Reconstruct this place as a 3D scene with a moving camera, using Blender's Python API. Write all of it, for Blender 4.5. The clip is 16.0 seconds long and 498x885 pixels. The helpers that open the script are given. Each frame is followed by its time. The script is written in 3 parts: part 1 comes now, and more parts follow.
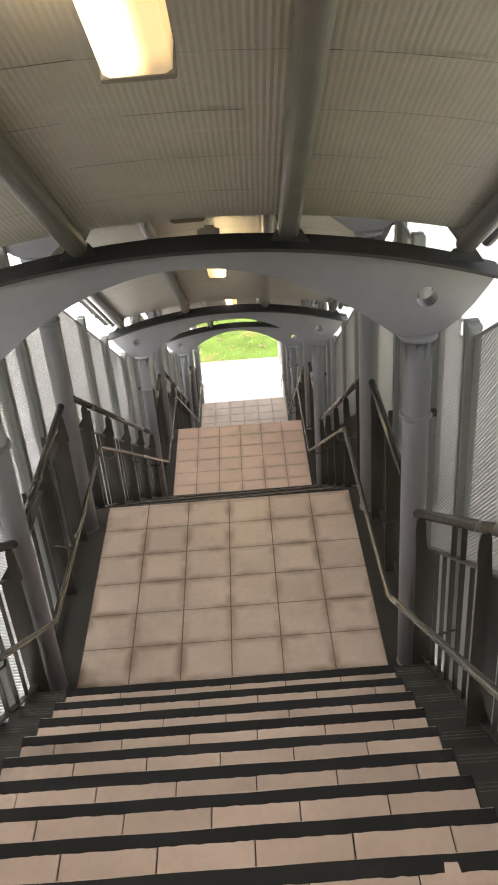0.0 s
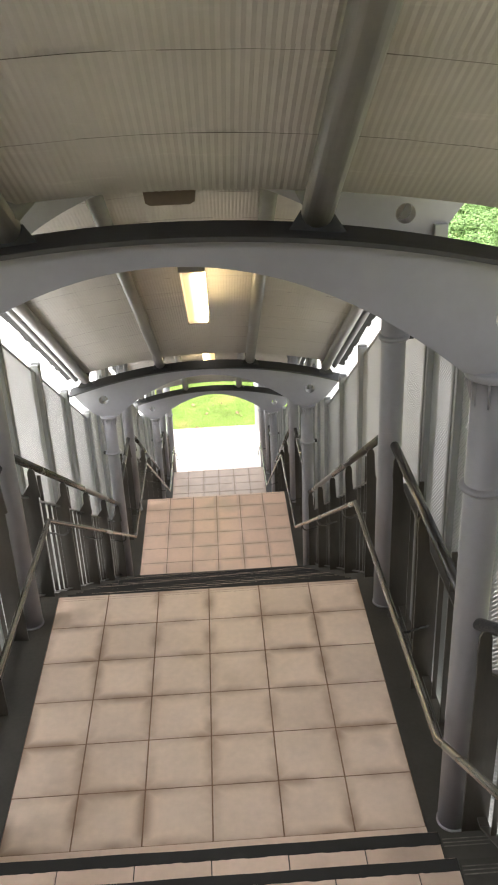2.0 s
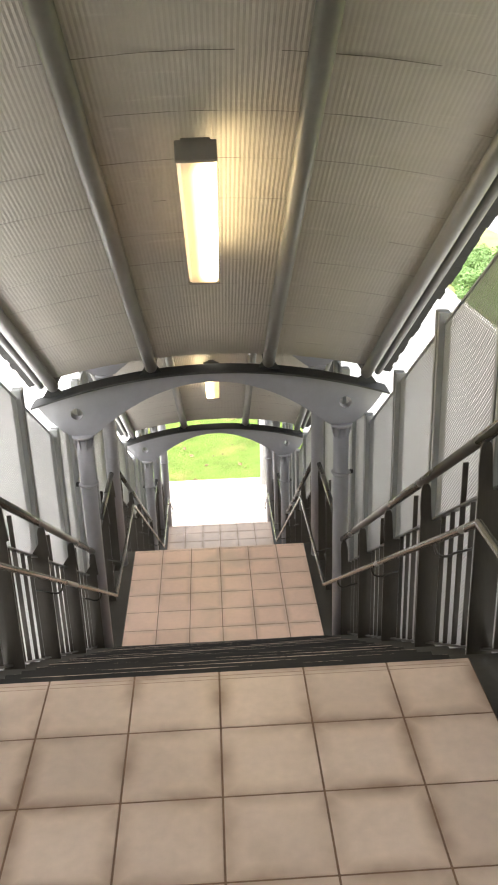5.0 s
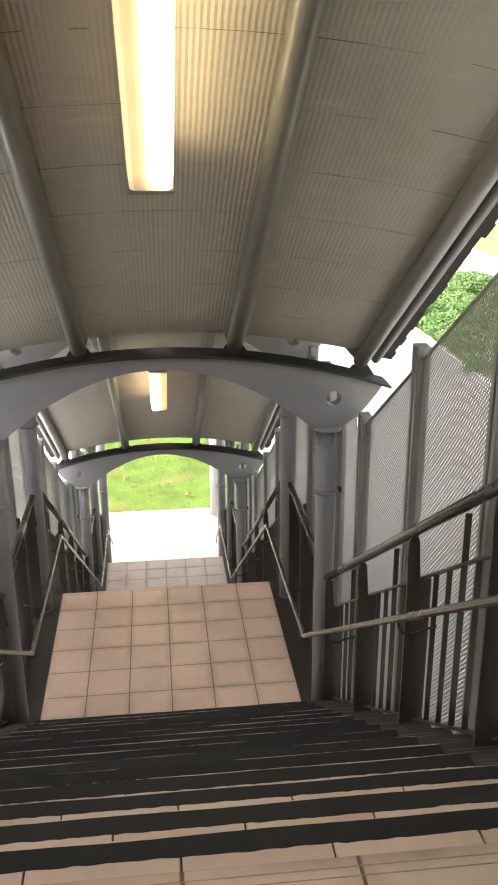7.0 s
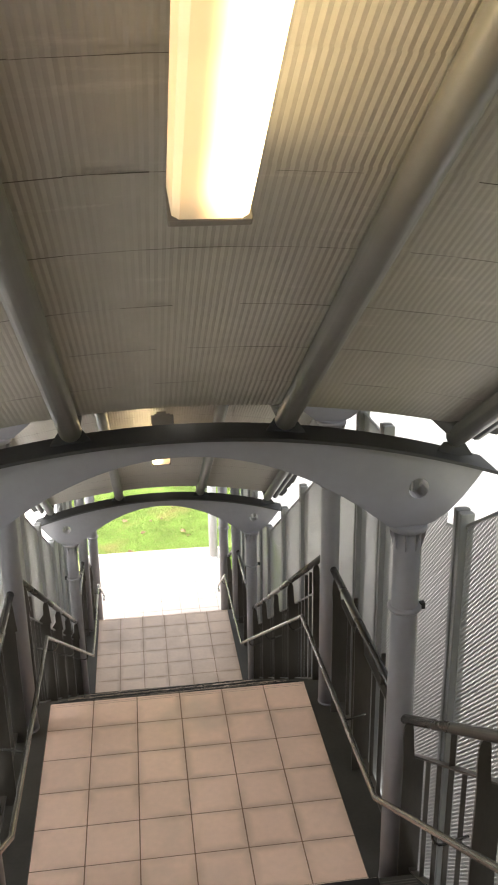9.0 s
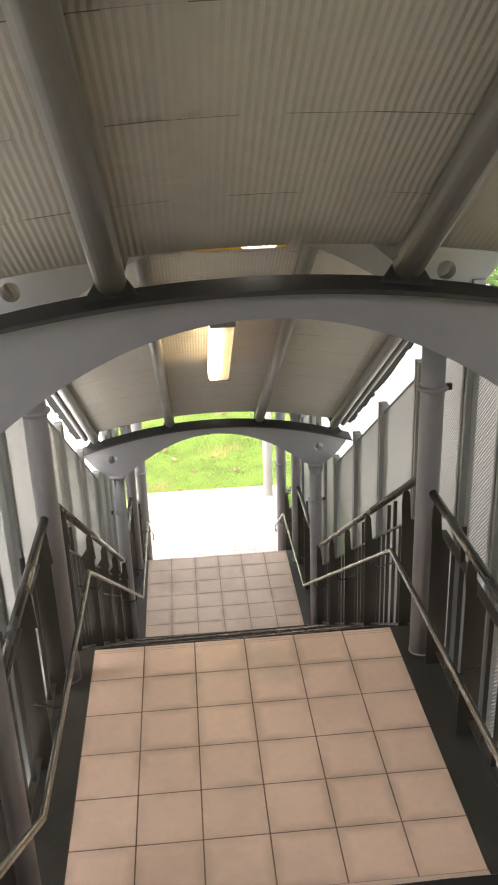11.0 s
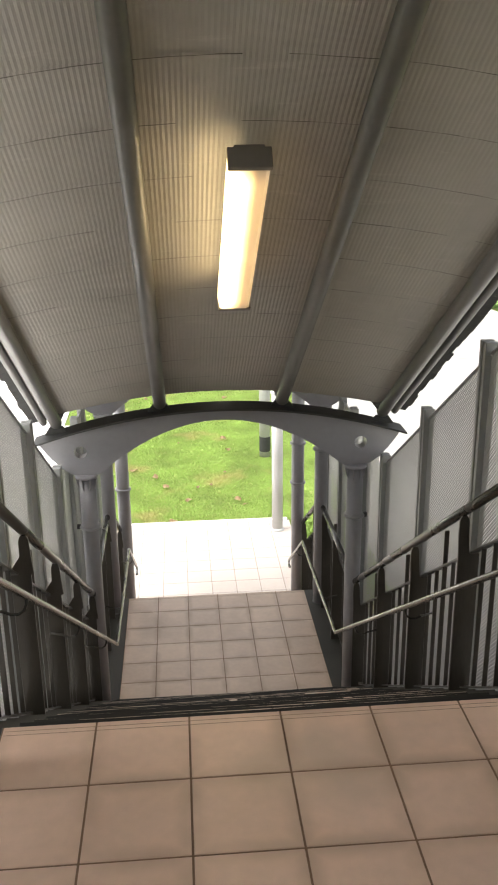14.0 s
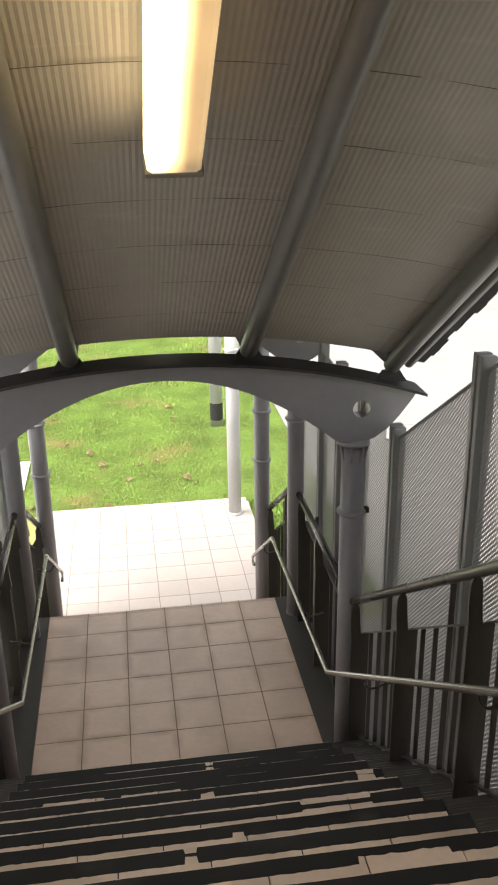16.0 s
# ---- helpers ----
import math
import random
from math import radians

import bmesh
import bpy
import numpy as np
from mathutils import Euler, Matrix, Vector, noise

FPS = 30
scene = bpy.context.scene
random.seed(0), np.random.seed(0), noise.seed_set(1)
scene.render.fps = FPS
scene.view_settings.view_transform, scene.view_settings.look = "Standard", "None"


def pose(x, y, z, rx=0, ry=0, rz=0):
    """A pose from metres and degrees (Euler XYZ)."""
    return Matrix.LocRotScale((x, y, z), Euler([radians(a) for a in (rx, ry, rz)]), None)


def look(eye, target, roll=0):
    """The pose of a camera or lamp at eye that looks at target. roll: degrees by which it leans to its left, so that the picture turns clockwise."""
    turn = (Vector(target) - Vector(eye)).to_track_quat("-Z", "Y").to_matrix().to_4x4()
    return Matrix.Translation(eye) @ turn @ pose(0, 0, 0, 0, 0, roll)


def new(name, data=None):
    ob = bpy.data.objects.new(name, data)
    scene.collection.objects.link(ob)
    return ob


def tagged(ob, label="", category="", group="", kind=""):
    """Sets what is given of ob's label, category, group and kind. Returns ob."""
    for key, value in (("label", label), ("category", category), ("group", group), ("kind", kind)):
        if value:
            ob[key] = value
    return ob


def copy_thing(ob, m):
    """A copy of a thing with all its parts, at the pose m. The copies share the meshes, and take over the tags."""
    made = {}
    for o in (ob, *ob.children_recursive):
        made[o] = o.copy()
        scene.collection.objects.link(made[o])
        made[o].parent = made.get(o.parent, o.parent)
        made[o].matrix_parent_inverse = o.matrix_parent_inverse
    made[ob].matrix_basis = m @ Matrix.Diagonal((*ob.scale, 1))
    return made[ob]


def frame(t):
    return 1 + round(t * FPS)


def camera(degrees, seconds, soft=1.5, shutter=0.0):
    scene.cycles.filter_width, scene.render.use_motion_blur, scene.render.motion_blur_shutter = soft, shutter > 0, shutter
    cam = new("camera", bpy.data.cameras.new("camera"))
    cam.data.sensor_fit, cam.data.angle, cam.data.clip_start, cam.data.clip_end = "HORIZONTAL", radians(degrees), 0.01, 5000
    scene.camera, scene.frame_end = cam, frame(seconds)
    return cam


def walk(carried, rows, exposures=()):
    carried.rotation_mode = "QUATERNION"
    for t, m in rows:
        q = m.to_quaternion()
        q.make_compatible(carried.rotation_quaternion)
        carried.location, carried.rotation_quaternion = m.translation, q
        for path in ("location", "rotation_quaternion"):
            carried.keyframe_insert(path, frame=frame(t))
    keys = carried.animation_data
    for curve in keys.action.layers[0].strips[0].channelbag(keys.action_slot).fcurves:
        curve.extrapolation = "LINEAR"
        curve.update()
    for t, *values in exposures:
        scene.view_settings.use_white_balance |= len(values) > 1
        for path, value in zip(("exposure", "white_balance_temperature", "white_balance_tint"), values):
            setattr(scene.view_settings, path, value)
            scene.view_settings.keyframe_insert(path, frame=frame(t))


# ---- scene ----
cam = camera(31.7, 16.0, soft=2.0)
PATH = [
    (0, (0.281, -4.003, 4.109), (0.259, -2.287, 3.081), -4.8),
    (0.5, (0.074, -3.691, 4.046), (0.224, -2.005, 2.981), -3.2),
    (1, (0.102, -3.409, 3.858), (0.177, -1.682, 2.852), -4.0),
    (1.5, (0.096, -3.073, 3.617), (0.205, -1.332, 2.639), -1.9),
    (2, (0.156, -2.815, 3.442), (0.213, -1.024, 2.552), -2.5),
    (2.5, (0.137, -2.464, 3.205), (0.217, -0.663, 2.339), -2.0),
    (3, (0.129, -2.17, 2.98), (0.192, -0.369, 2.112), -3.2),
    (3.5, (0.068, -1.875, 2.763), (0.12, -0.051, 1.944), -2.3),
    (6, (0.019, -0.161, 1.666), (0.097, 1.714, 0.976), -2.0),
    (6.5, (-0.001, 0.229, 1.436), (0.099, 2.12, 0.791), -4.2),
    (7, (-0.006, 0.715, 1.29), (0.195, 2.586, 0.614), -0.4),
    (7.5, (-0.05, 1.268, 1.28), (0.329, 3.073, 0.505), 1.5),
    (8, (-0.109, 1.756, 1.291), (0.124, 3.631, 0.637), 0.1),
    (10.5, (-0.23, 3.016, 0.804), (0.034, 4.875, 0.115), -2.4),
    (11, (-0.262, 3.335, 0.569), (-0.133, 5.178, -0.195), -2.1),
    (11.5, (-0.273, 3.724, 0.322), (-0.112, 5.588, -0.386), -0.6),
    (12, (-0.3, 4.098, 0.05), (-0.041, 5.951, -0.657), -0.3),
    (12.5, (-0.325, 4.42, -0.183), (-0.103, 6.276, -0.896), -0.5),
    (13, (-0.331, 4.823, -0.462), (-0.088, 6.686, -1.146), 1.6),
    (13.5, (-0.335, 5.163, -0.711), (-0.116, 7.021, -1.419), 0.7),
    (14, (-0.312, 5.547, -0.92), (-0.164, 7.435, -1.564), -0.7),
    (14.5, (-0.281, 5.987, -1.208), (-0.087, 7.868, -1.86), 1.2),
    (15, (-0.261, 6.437, -1.482), (-0.101, 8.315, -2.151), -1.0),
    (15.5, (-0.203, 7.03, -1.638), (-0.007, 8.881, -2.369), 0.4),
    (16, (-0.182, 7.647, -1.604), (0.081, 9.495, -2.324), -0.8),
]
walk(cam, [(t, look(eye, target, roll)) for t, eye, target, roll in PATH], [(0.0, 2.03, 6500, 10), (1.0, 2.14, 6450, 10), (1.5, 2.33, 6400, 10), (3.5, 2.32, 6400, 10), (6.5, 2.30, 6500, 10), (7.0, 2.0, 6500, 10), (7.5, 1.74, 6500, 10), (8.0, 1.8, 6500, 10), (10.5, 2.13, 6600, 10), (12.5, 1.79, 6800, 10), (14.0, 1.55, 6650, 10), (14.5, 1.35, 6600, 10), (15.5, 1.36, 6650, 10), (16.0, 1.38, 6650, 10)])

# ---- world and light ----
world = bpy.data.worlds.new("sky")
scene.world = world
world.use_nodes = True
wn = world.node_tree.nodes
sky = wn.new("ShaderNodeTexSky")
sky.sky_type = 'NISHITA'
sky.sun_disc = False
sky.sun_elevation = radians(64)
sky.sun_rotation = radians(-110)
sky.air_density, sky.dust_density, sky.ozone_density = 1.0, 5.0, 1.0
haze = wn.new("ShaderNodeHueSaturation")
haze.inputs["Saturation"].default_value = 0.12
world.node_tree.links.new(sky.outputs[0], haze.inputs["Color"])
world.node_tree.links.new(haze.outputs[0], wn["Background"].inputs["Color"])
wn["Background"].inputs["Strength"].default_value = 0.15

sun = new("sun", bpy.data.lights.new("sun", 'SUN'))
sun.data.energy, sun.data.angle, sun.data.color = 1.3, radians(60), (1.0, 0.95, 0.88)
sun.matrix_world = look((-20, -2, 42), (0, 5, 0))

# ---- materials ----


def shader(name, color, rough=0.6, metal=0.0, vary=0.12, scale=3.0, fine=40.0, bump=0.1, depth=0.004, spec=0.5, island=0.0, stain=None, stain_at=0.6, stretch=(1, 1, 1), edge=None, scuff=None):
    m = bpy.data.materials.new(name)
    m.use_nodes = True
    n, l = m.node_tree.nodes, m.node_tree.links
    b = n["Principled BSDF"]
    b.inputs["Metallic"].default_value = metal
    b.inputs["Specular IOR Level"].default_value = spec
    geo = n.new("ShaderNodeNewGeometry")
    mapping = n.new("ShaderNodeMapping")
    mapping.inputs["Scale"].default_value = stretch
    l.new(geo.outputs["Position"], mapping.inputs["Vector"])
    broad, small = n.new("ShaderNodeTexNoise"), n.new("ShaderNodeTexNoise")
    for tex, size, det in ((broad, scale, 5), (small, fine, 3)):
        tex.inputs["Scale"].default_value = size
        tex.inputs["Detail"].default_value = det
        l.new(mapping.outputs[0], tex.inputs["Vector"])
    both = n.new("ShaderNodeMath")
    both.operation = 'MULTIPLY_ADD'
    both.inputs[1].default_value = 0.7
    l.new(broad.outputs["Fac"], both.inputs[0])
    part2 = n.new("ShaderNodeMath")
    part2.operation = 'MULTIPLY'
    part2.inputs[1].default_value = 0.3
    l.new(small.outputs["Fac"], part2.inputs[0])
    l.new(part2.outputs[0], both.inputs[2])
    span = n.new("ShaderNodeMapRange")
    span.inputs["From Min"].default_value, span.inputs["From Max"].default_value = 0.3, 0.7
    span.inputs["To Min"].default_value, span.inputs["To Max"].default_value = 1 - vary, 1 + vary
    l.new(both.outputs[0], span.inputs["Value"])
    value = span.outputs[0]
    if island:
        info = n.new("ShaderNodeObjectInfo")
        tone = n.new("ShaderNodeMapRange")
        tone.inputs["To Min"].default_value, tone.inputs["To Max"].default_value = 1 - island, 1 + island
        l.new(info.outputs["Random"], tone.inputs["Value"])
        times = n.new("ShaderNodeMath")
        times.operation = 'MULTIPLY'
        l.new(value, times.inputs[0])
        l.new(tone.outputs[0], times.inputs[1])
        value = times.outputs[0]
    mix = n.new("ShaderNodeMix")
    mix.data_type, mix.blend_type = 'RGBA', 'MULTIPLY'
    mix.inputs[0].default_value = 1.0
    mix.inputs[6].default_value = (*color, 1)
    l.new(value, mix.inputs[7])
    out = mix.outputs[2]
    if stain:
        spot = n.new("ShaderNodeTexNoise")
        spot.inputs["Scale"].default_value = scale * 0.6
        spot.inputs["Detail"].default_value = 6
        l.new(mapping.outputs[0], spot.inputs["Vector"])
        ramp = n.new("ShaderNodeMapRange")
        ramp.inputs["From Min"].default_value, ramp.inputs["From Max"].default_value = stain_at, stain_at + 0.15
        l.new(spot.outputs["Fac"], ramp.inputs["Value"])
        mix2 = n.new("ShaderNodeMix")
        mix2.data_type = 'RGBA'
        mix2.inputs[7].default_value = (*stain, 1)
        l.new(ramp.outputs[0], mix2.inputs[0])
        l.new(out, mix2.inputs[6])
        out = mix2.outputs[2]
    if scuff:
        # pale rubbed streaks, long across the courses
        lie = n.new("ShaderNodeMapping")
        lie.inputs["Scale"].default_value = (1.6, 9.0, 9.0)
        l.new(geo.outputs["Position"], lie.inputs["Vector"])
        rub = n.new("ShaderNodeTexNoise")
        rub.inputs["Scale"].default_value = 1.3
        rub.inputs["Detail"].default_value = 7
        rub.inputs["Roughness"].default_value = 0.65
        l.new(lie.outputs[0], rub.inputs["Vector"])
        keep = n.new("ShaderNodeMapRange")
        keep.inputs["From Min"].default_value, keep.inputs["From Max"].default_value = 0.60, 0.70
        keep.inputs["To Max"].default_value = 0.6
        l.new(rub.outputs["Fac"], keep.inputs["Value"])
        mix4 = n.new("ShaderNodeMix")
        mix4.data_type = 'RGBA'
        mix4.inputs[7].default_value = (*scuff, 1)
        l.new(keep.outputs[0], mix4.inputs[0])
        l.new(out, mix4.inputs[6])
        out = mix4.outputs[2]
    if edge:
        # dirt rubbed into the rim of each piece
        where = n.new("ShaderNodeTexCoord")
        off = n.new("ShaderNodeVectorMath")
        off.operation = 'SUBTRACT'
        off.inputs[1].default_value = (0.5, 0.5, 0.5)
        l.new(where.outputs["Generated"], off.inputs[0])
        size = n.new("ShaderNodeVectorMath")
        size.operation = 'ABSOLUTE'
        l.new(off.outputs[0], size.inputs[0])
        sep = n.new("ShaderNodeSeparateXYZ")
        l.new(size.outputs[0], sep.inputs[0])
        far = n.new("ShaderNodeMath")
        far.operation = 'MAXIMUM'
        l.new(sep.outputs[0], far.inputs[0])
        l.new(sep.outputs[1], far.inputs[1])
        rim = n.new("ShaderNodeMapRange")
        rim.interpolation_type = 'SMOOTHSTEP'
        rim.inputs["From Min"].default_value, rim.inputs["From Max"].default_value = 0.30, 0.52
        l.new(far.outputs[0], rim.inputs["Value"])
        grime = n.new("ShaderNodeTexNoise")
        grime.inputs["Scale"].default_value = 2.6
        grime.inputs["Detail"].default_value = 4
        l.new(geo.outputs["Position"], grime.inputs["Vector"])
        amount = n.new("ShaderNodeMapRange")
        amount.inputs["From Min"].default_value, amount.inputs["From Max"].default_value = 0.36, 0.62
        amount.inputs["To Max"].default_value = 0.85
        l.new(grime.outputs["Fac"], amount.inputs["Value"])
        dirt = n.new("ShaderNodeMath")
        dirt.operation = 'MULTIPLY'
        l.new(rim.outputs[0], dirt.inputs[0])
        l.new(amount.outputs[0], dirt.inputs[1])
        mix3 = n.new("ShaderNodeMix")
        mix3.data_type = 'RGBA'
        mix3.inputs[7].default_value = (*edge, 1)
        l.new(dirt.outputs[0], mix3.inputs[0])
        l.new(out, mix3.inputs[6])
        out = mix3.outputs[2]
    l.new(out, b.inputs["Base Color"])
    rr = n.new("ShaderNodeMapRange")
    rr.inputs["To Min"].default_value, rr.inputs["To Max"].default_value = max(0.03, rough - 0.12), min(1, rough + 0.12)
    l.new(broad.outputs["Fac"], rr.inputs["Value"])
    l.new(rr.outputs[0], b.inputs["Roughness"])
    bp = n.new("ShaderNodeBump")
    bp.inputs["Strength"].default_value, bp.inputs["Distance"].default_value = bump, depth
    l.new(small.outputs["Fac"], bp.inputs["Height"])
    l.new(bp.outputs[0], b.inputs["Normal"])
    return m


def glowing(name, edge, core, low, high, side):
    """A diffuser with a bright tube behind it, off to one side."""
    m = bpy.data.materials.new(name)
    m.use_nodes = True
    n, l = m.node_tree.nodes, m.node_tree.links
    b = n["Principled BSDF"]
    b.inputs["Base Color"].default_value = (0.8, 0.75, 0.65, 1)
    b.inputs["Roughness"].default_value = 0.35
    where = n.new("ShaderNodeTexCoord")
    sep = n.new("ShaderNodeSeparateXYZ")
    l.new(where.outputs["Object"], sep.inputs[0])
    off = n.new("ShaderNodeMath")
    off.operation = 'SUBTRACT'
    off.inputs[1].default_value = side
    l.new(sep.outputs[0], off.inputs[0])
    size = n.new("ShaderNodeMath")
    size.operation = 'ABSOLUTE'
    l.new(off.outputs[0], size.inputs[0])
    near = n.new("ShaderNodeMapRange")
    near.interpolation_type = 'SMOOTHSTEP'
    near.inputs["From Min"].default_value, near.inputs["From Max"].default_value = 0.0, 0.115
    near.inputs["To Min"].default_value, near.inputs["To Max"].default_value = 1.0, 0.0
    l.new(size.outputs[0], near.inputs["Value"])
    tex = n.new("ShaderNodeTexNoise")
    tex.inputs["Scale"].default_value = 5.0
    l.new(where.outputs["Object"], tex.inputs["Vector"])
    flick = n.new("ShaderNodeMapRange")
    flick.inputs["To Min"].default_value, flick.inputs["To Max"].default_value = 0.7, 1.3
    l.new(tex.outputs["Fac"], flick.inputs["Value"])
    power = n.new("ShaderNodeMapRange")
    power.inputs["To Min"].default_value, power.inputs["To Max"].default_value = low, high
    l.new(near.outputs[0], power.inputs["Value"])
    out = n.new("ShaderNodeMath")
    out.operation = 'MULTIPLY'
    l.new(power.outputs[0], out.inputs[0])
    l.new(flick.outputs[0], out.inputs[1])
    # the tube stops short of the ends
    along = n.new("ShaderNodeMath")
    along.operation = 'ABSOLUTE'
    l.new(sep.outputs[1], along.inputs[0])
    ends = n.new("ShaderNodeMapRange")
    ends.interpolation_type = 'SMOOTHSTEP'
    ends.inputs["From Min"].default_value, ends.inputs["From Max"].default_value = 0.56, 0.74
    ends.inputs["To Min"].default_value, ends.inputs["To Max"].default_value = 1.0, 0.2
    l.new(along.outputs[0], ends.inputs["Value"])
    final = n.new("ShaderNodeMath")
    final.operation = 'MULTIPLY'
    l.new(out.outputs[0], final.inputs[0])
    l.new(ends.outputs[0], final.inputs[1])
    out = final
    mix = n.new("ShaderNodeMix")
    mix.data_type = 'RGBA'
    mix.inputs[6].default_value, mix.inputs[7].default_value = (*edge, 1), (*core, 1)
    l.new(near.outputs[0], mix.inputs[0])
    l.new(mix.outputs[2], b.inputs["Emission Color"])
    l.new(out.outputs[0], b.inputs["Emission Strength"])
    return m


def perforated(name, color, pitch, threshold):
    m = shader(name, color, rough=0.5, metal=0.3, vary=0.1, scale=2.0, fine=30.0, bump=0.02)
    n, l = m.node_tree.nodes, m.node_tree.links
    b, out = n["Principled BSDF"], n["Material Output"]
    geo = n.new("ShaderNodeNewGeometry")
    sep = n.new("ShaderNodeSeparateXYZ")
    l.new(geo.outputs["Position"], sep.inputs[0])
    waves = []
    for axis in ("Y", "Z"):
        mul = n.new("ShaderNodeMath")
        mul.operation = 'MULTIPLY'
        mul.inputs[1].default_value = 2 * math.pi / pitch
        l.new(sep.outputs[axis], mul.inputs[0])
        cos = n.new("ShaderNodeMath")
        cos.operation = 'COSINE'
        l.new(mul.outputs[0], cos.inputs[0])
        waves.append(cos)
    prod = n.new("ShaderNodeMath")
    prod.operation = 'MULTIPLY'
    l.new(waves[0].outputs[0], prod.inputs[0])
    l.new(waves[1].outputs[0], prod.inputs[1])
    hole = n.new("ShaderNodeMath")
    hole.operation = 'GREATER_THAN'
    hole.inputs[1].default_value = threshold
    l.new(prod.outputs[0], hole.inputs[0])
    clear = n.new("ShaderNodeBsdfTransparent")
    mix = n.new("ShaderNodeMixShader")
    l.new(hole.outputs[0], mix.inputs[0])
    l.new(b.outputs[0], mix.inputs[1])
    l.new(clear.outputs[0], mix.inputs[2])
    l.new(mix.outputs[0], out.inputs["Surface"])
    return m


TILE = shader("tile_glaze", (0.66, 0.53, 0.43), 0.42, vary=0.13, scale=2.2, fine=25, bump=0.05, depth=0.002, island=0.05, stain=(0.47, 0.37, 0.29), stain_at=0.57, edge=(0.26, 0.17, 0.11))
# Landing 2: fewer stains, and colour brightened to make up for missing light.
LIFTEDTILE = shader("lifted_clean_tile", (0.76, 0.555, 0.44), 0.4, vary=0.09, scale=2.2, fine=25, bump=0.05, depth=0.002, island=0.04, stain=(0.62, 0.48, 0.385), stain_at=0.57, edge=(0.50, 0.37, 0.28))
# Landing 3 tiles: a darker brown than on the other landings.
DARKERTILE = shader("darker_tile", (0.55, 0.43, 0.345), 0.42, vary=0.12, scale=2.0, fine=25, bump=0.05, depth=0.002, island=0.06, stain=(0.44, 0.34, 0.27), stain_at=0.55, edge=(0.36, 0.27, 0.20))
STEPTILE = shader("step_tile", (0.62, 0.48, 0.39), 0.45, vary=0.12, scale=2.5, fine=30, bump=0.05, depth=0.002, island=0.05, stain=(0.35, 0.27, 0.21), stain_at=0.62)
WORNSTEP = shader("worn_step_tile", (0.70, 0.56, 0.455), 0.45, vary=0.14, scale=2.5, fine=30, bump=0.05, depth=0.002, island=0.08, stain=(0.36, 0.28, 0.22), stain_at=0.56)
PALETILE = shader("platform_tile", (0.44, 0.385, 0.345), 0.5, vary=0.08, scale=2.2, fine=25, bump=0.04, depth=0.002, island=0.04)
GRIPLINE = shader("grip_line", (0.12, 0.115, 0.10), 0.7, vary=0.5, scale=14, fine=60, stain=(0.055, 0.052, 0.046), stain_at=0.5)
GROOVE = shader("tile_groove", (0.36, 0.26, 0.20), 0.7, vary=0.3, scale=9, fine=60)
GROUT = shader("grout", (0.20, 0.125, 0.08), 0.85, vary=0.3, scale=5, fine=80)
PALEGROUT = shader("pale_grout", (0.22, 0.18, 0.15), 0.85, vary=0.15, scale=5, fine=80)
CONCRETE = shader("painted_concrete", (0.039, 0.037, 0.031), 0.5, vary=0.3, scale=4, fine=50, bump=0.15, stain=(0.055, 0.053, 0.047))
STRIP = shader("black_grit_strip", (0.012, 0.012, 0.0115), 0.8, vary=0.3, scale=8, fine=300, bump=0.4, depth=0.002, island=0.35, stain=(0.03, 0.028, 0.025), stain_at=0.6)
PAINT = shader("grey_paint", (0.275, 0.272, 0.29), 0.4, vary=0.10, scale=1.5, fine=18, bump=0.04, stain=(0.21, 0.21, 0.22), stain_at=0.66)
PURLIN = shader("purlin_paint", (0.165, 0.161, 0.155), 0.36, vary=0.15, scale=2.5, fine=22, bump=0.04, stain=(0.13, 0.125, 0.115), stain_at=0.6)
# Dark fittings; on the flanges this colour also holds top shade and dust.
DARKTONE = shader("dark_flange_tone", (0.055, 0.055, 0.055), 0.7, spec=0.2, vary=0.15, scale=2, fine=20)
SHEET = shader("ribbed_ceiling_sheet", (0.415, 0.394, 0.36), 0.5, vary=0.10, scale=1.2, fine=14, bump=0.05, stain=(0.33, 0.31, 0.28), stain_at=0.6, scuff=(0.52, 0.50, 0.46))
LAPSHADE = shader("shaded_sheet_lap", (0.10, 0.088, 0.075), 0.7, vary=0.4, scale=12)
ROOFTOP = shader("roof_top_sheet", (0.35, 0.35, 0.36), 0.5, vary=0.1)
STEEL = shader("brushed_steel", (0.33, 0.325, 0.31), 0.25, metal=0.9, vary=0.04, scale=0.9, fine=9, bump=0.0)
RAILPAINT = shader("worn_rail_metal", (0.10, 0.096, 0.09), 0.26, metal=0.7, vary=0.08, scale=1.2, fine=12, bump=0.0)
BOARD = shader("balustrade_sheet", (0.066, 0.059, 0.049), 0.36, metal=0.2, vary=0.22, scale=2.0, fine=30, bump=0.03, stretch=(3, 3, 0.6), stain=(0.035, 0.032, 0.027), stain_at=0.55)
MULLION = shader("mullion_paint", (0.225, 0.23, 0.228), 0.45, vary=0.12, scale=2, fine=20, stretch=(2, 2, 0.7))
MESH = perforated("perforated_sheet", (0.30, 0.305, 0.295), 0.0255, 0.40)
WARM = glowing("warm_diffuser", (1.0, 0.60, 0.22), (1.0, 0.76, 0.40), 0.26, 3.6, -0.07)
WHITE_GLOW = glowing("white_diffuser", (1.0, 0.85, 0.62), (1.0, 0.95, 0.85), 0.35, 0.9, 0.0)
DEAD = shader("unlit_diffuser", (0.30, 0.27, 0.22), 0.4, vary=0.1)
HOUSING = shader("lamp_housing", (0.22, 0.2, 0.175), 0.5, vary=0.1)
YELLOW = shader("yellow_sign_paint", (0.75, 0.40, 0.015), 0.5, vary=0.08, scale=3)
TAN = shader("tan_board", (0.21, 0.16, 0.11), 0.6, vary=0.1)
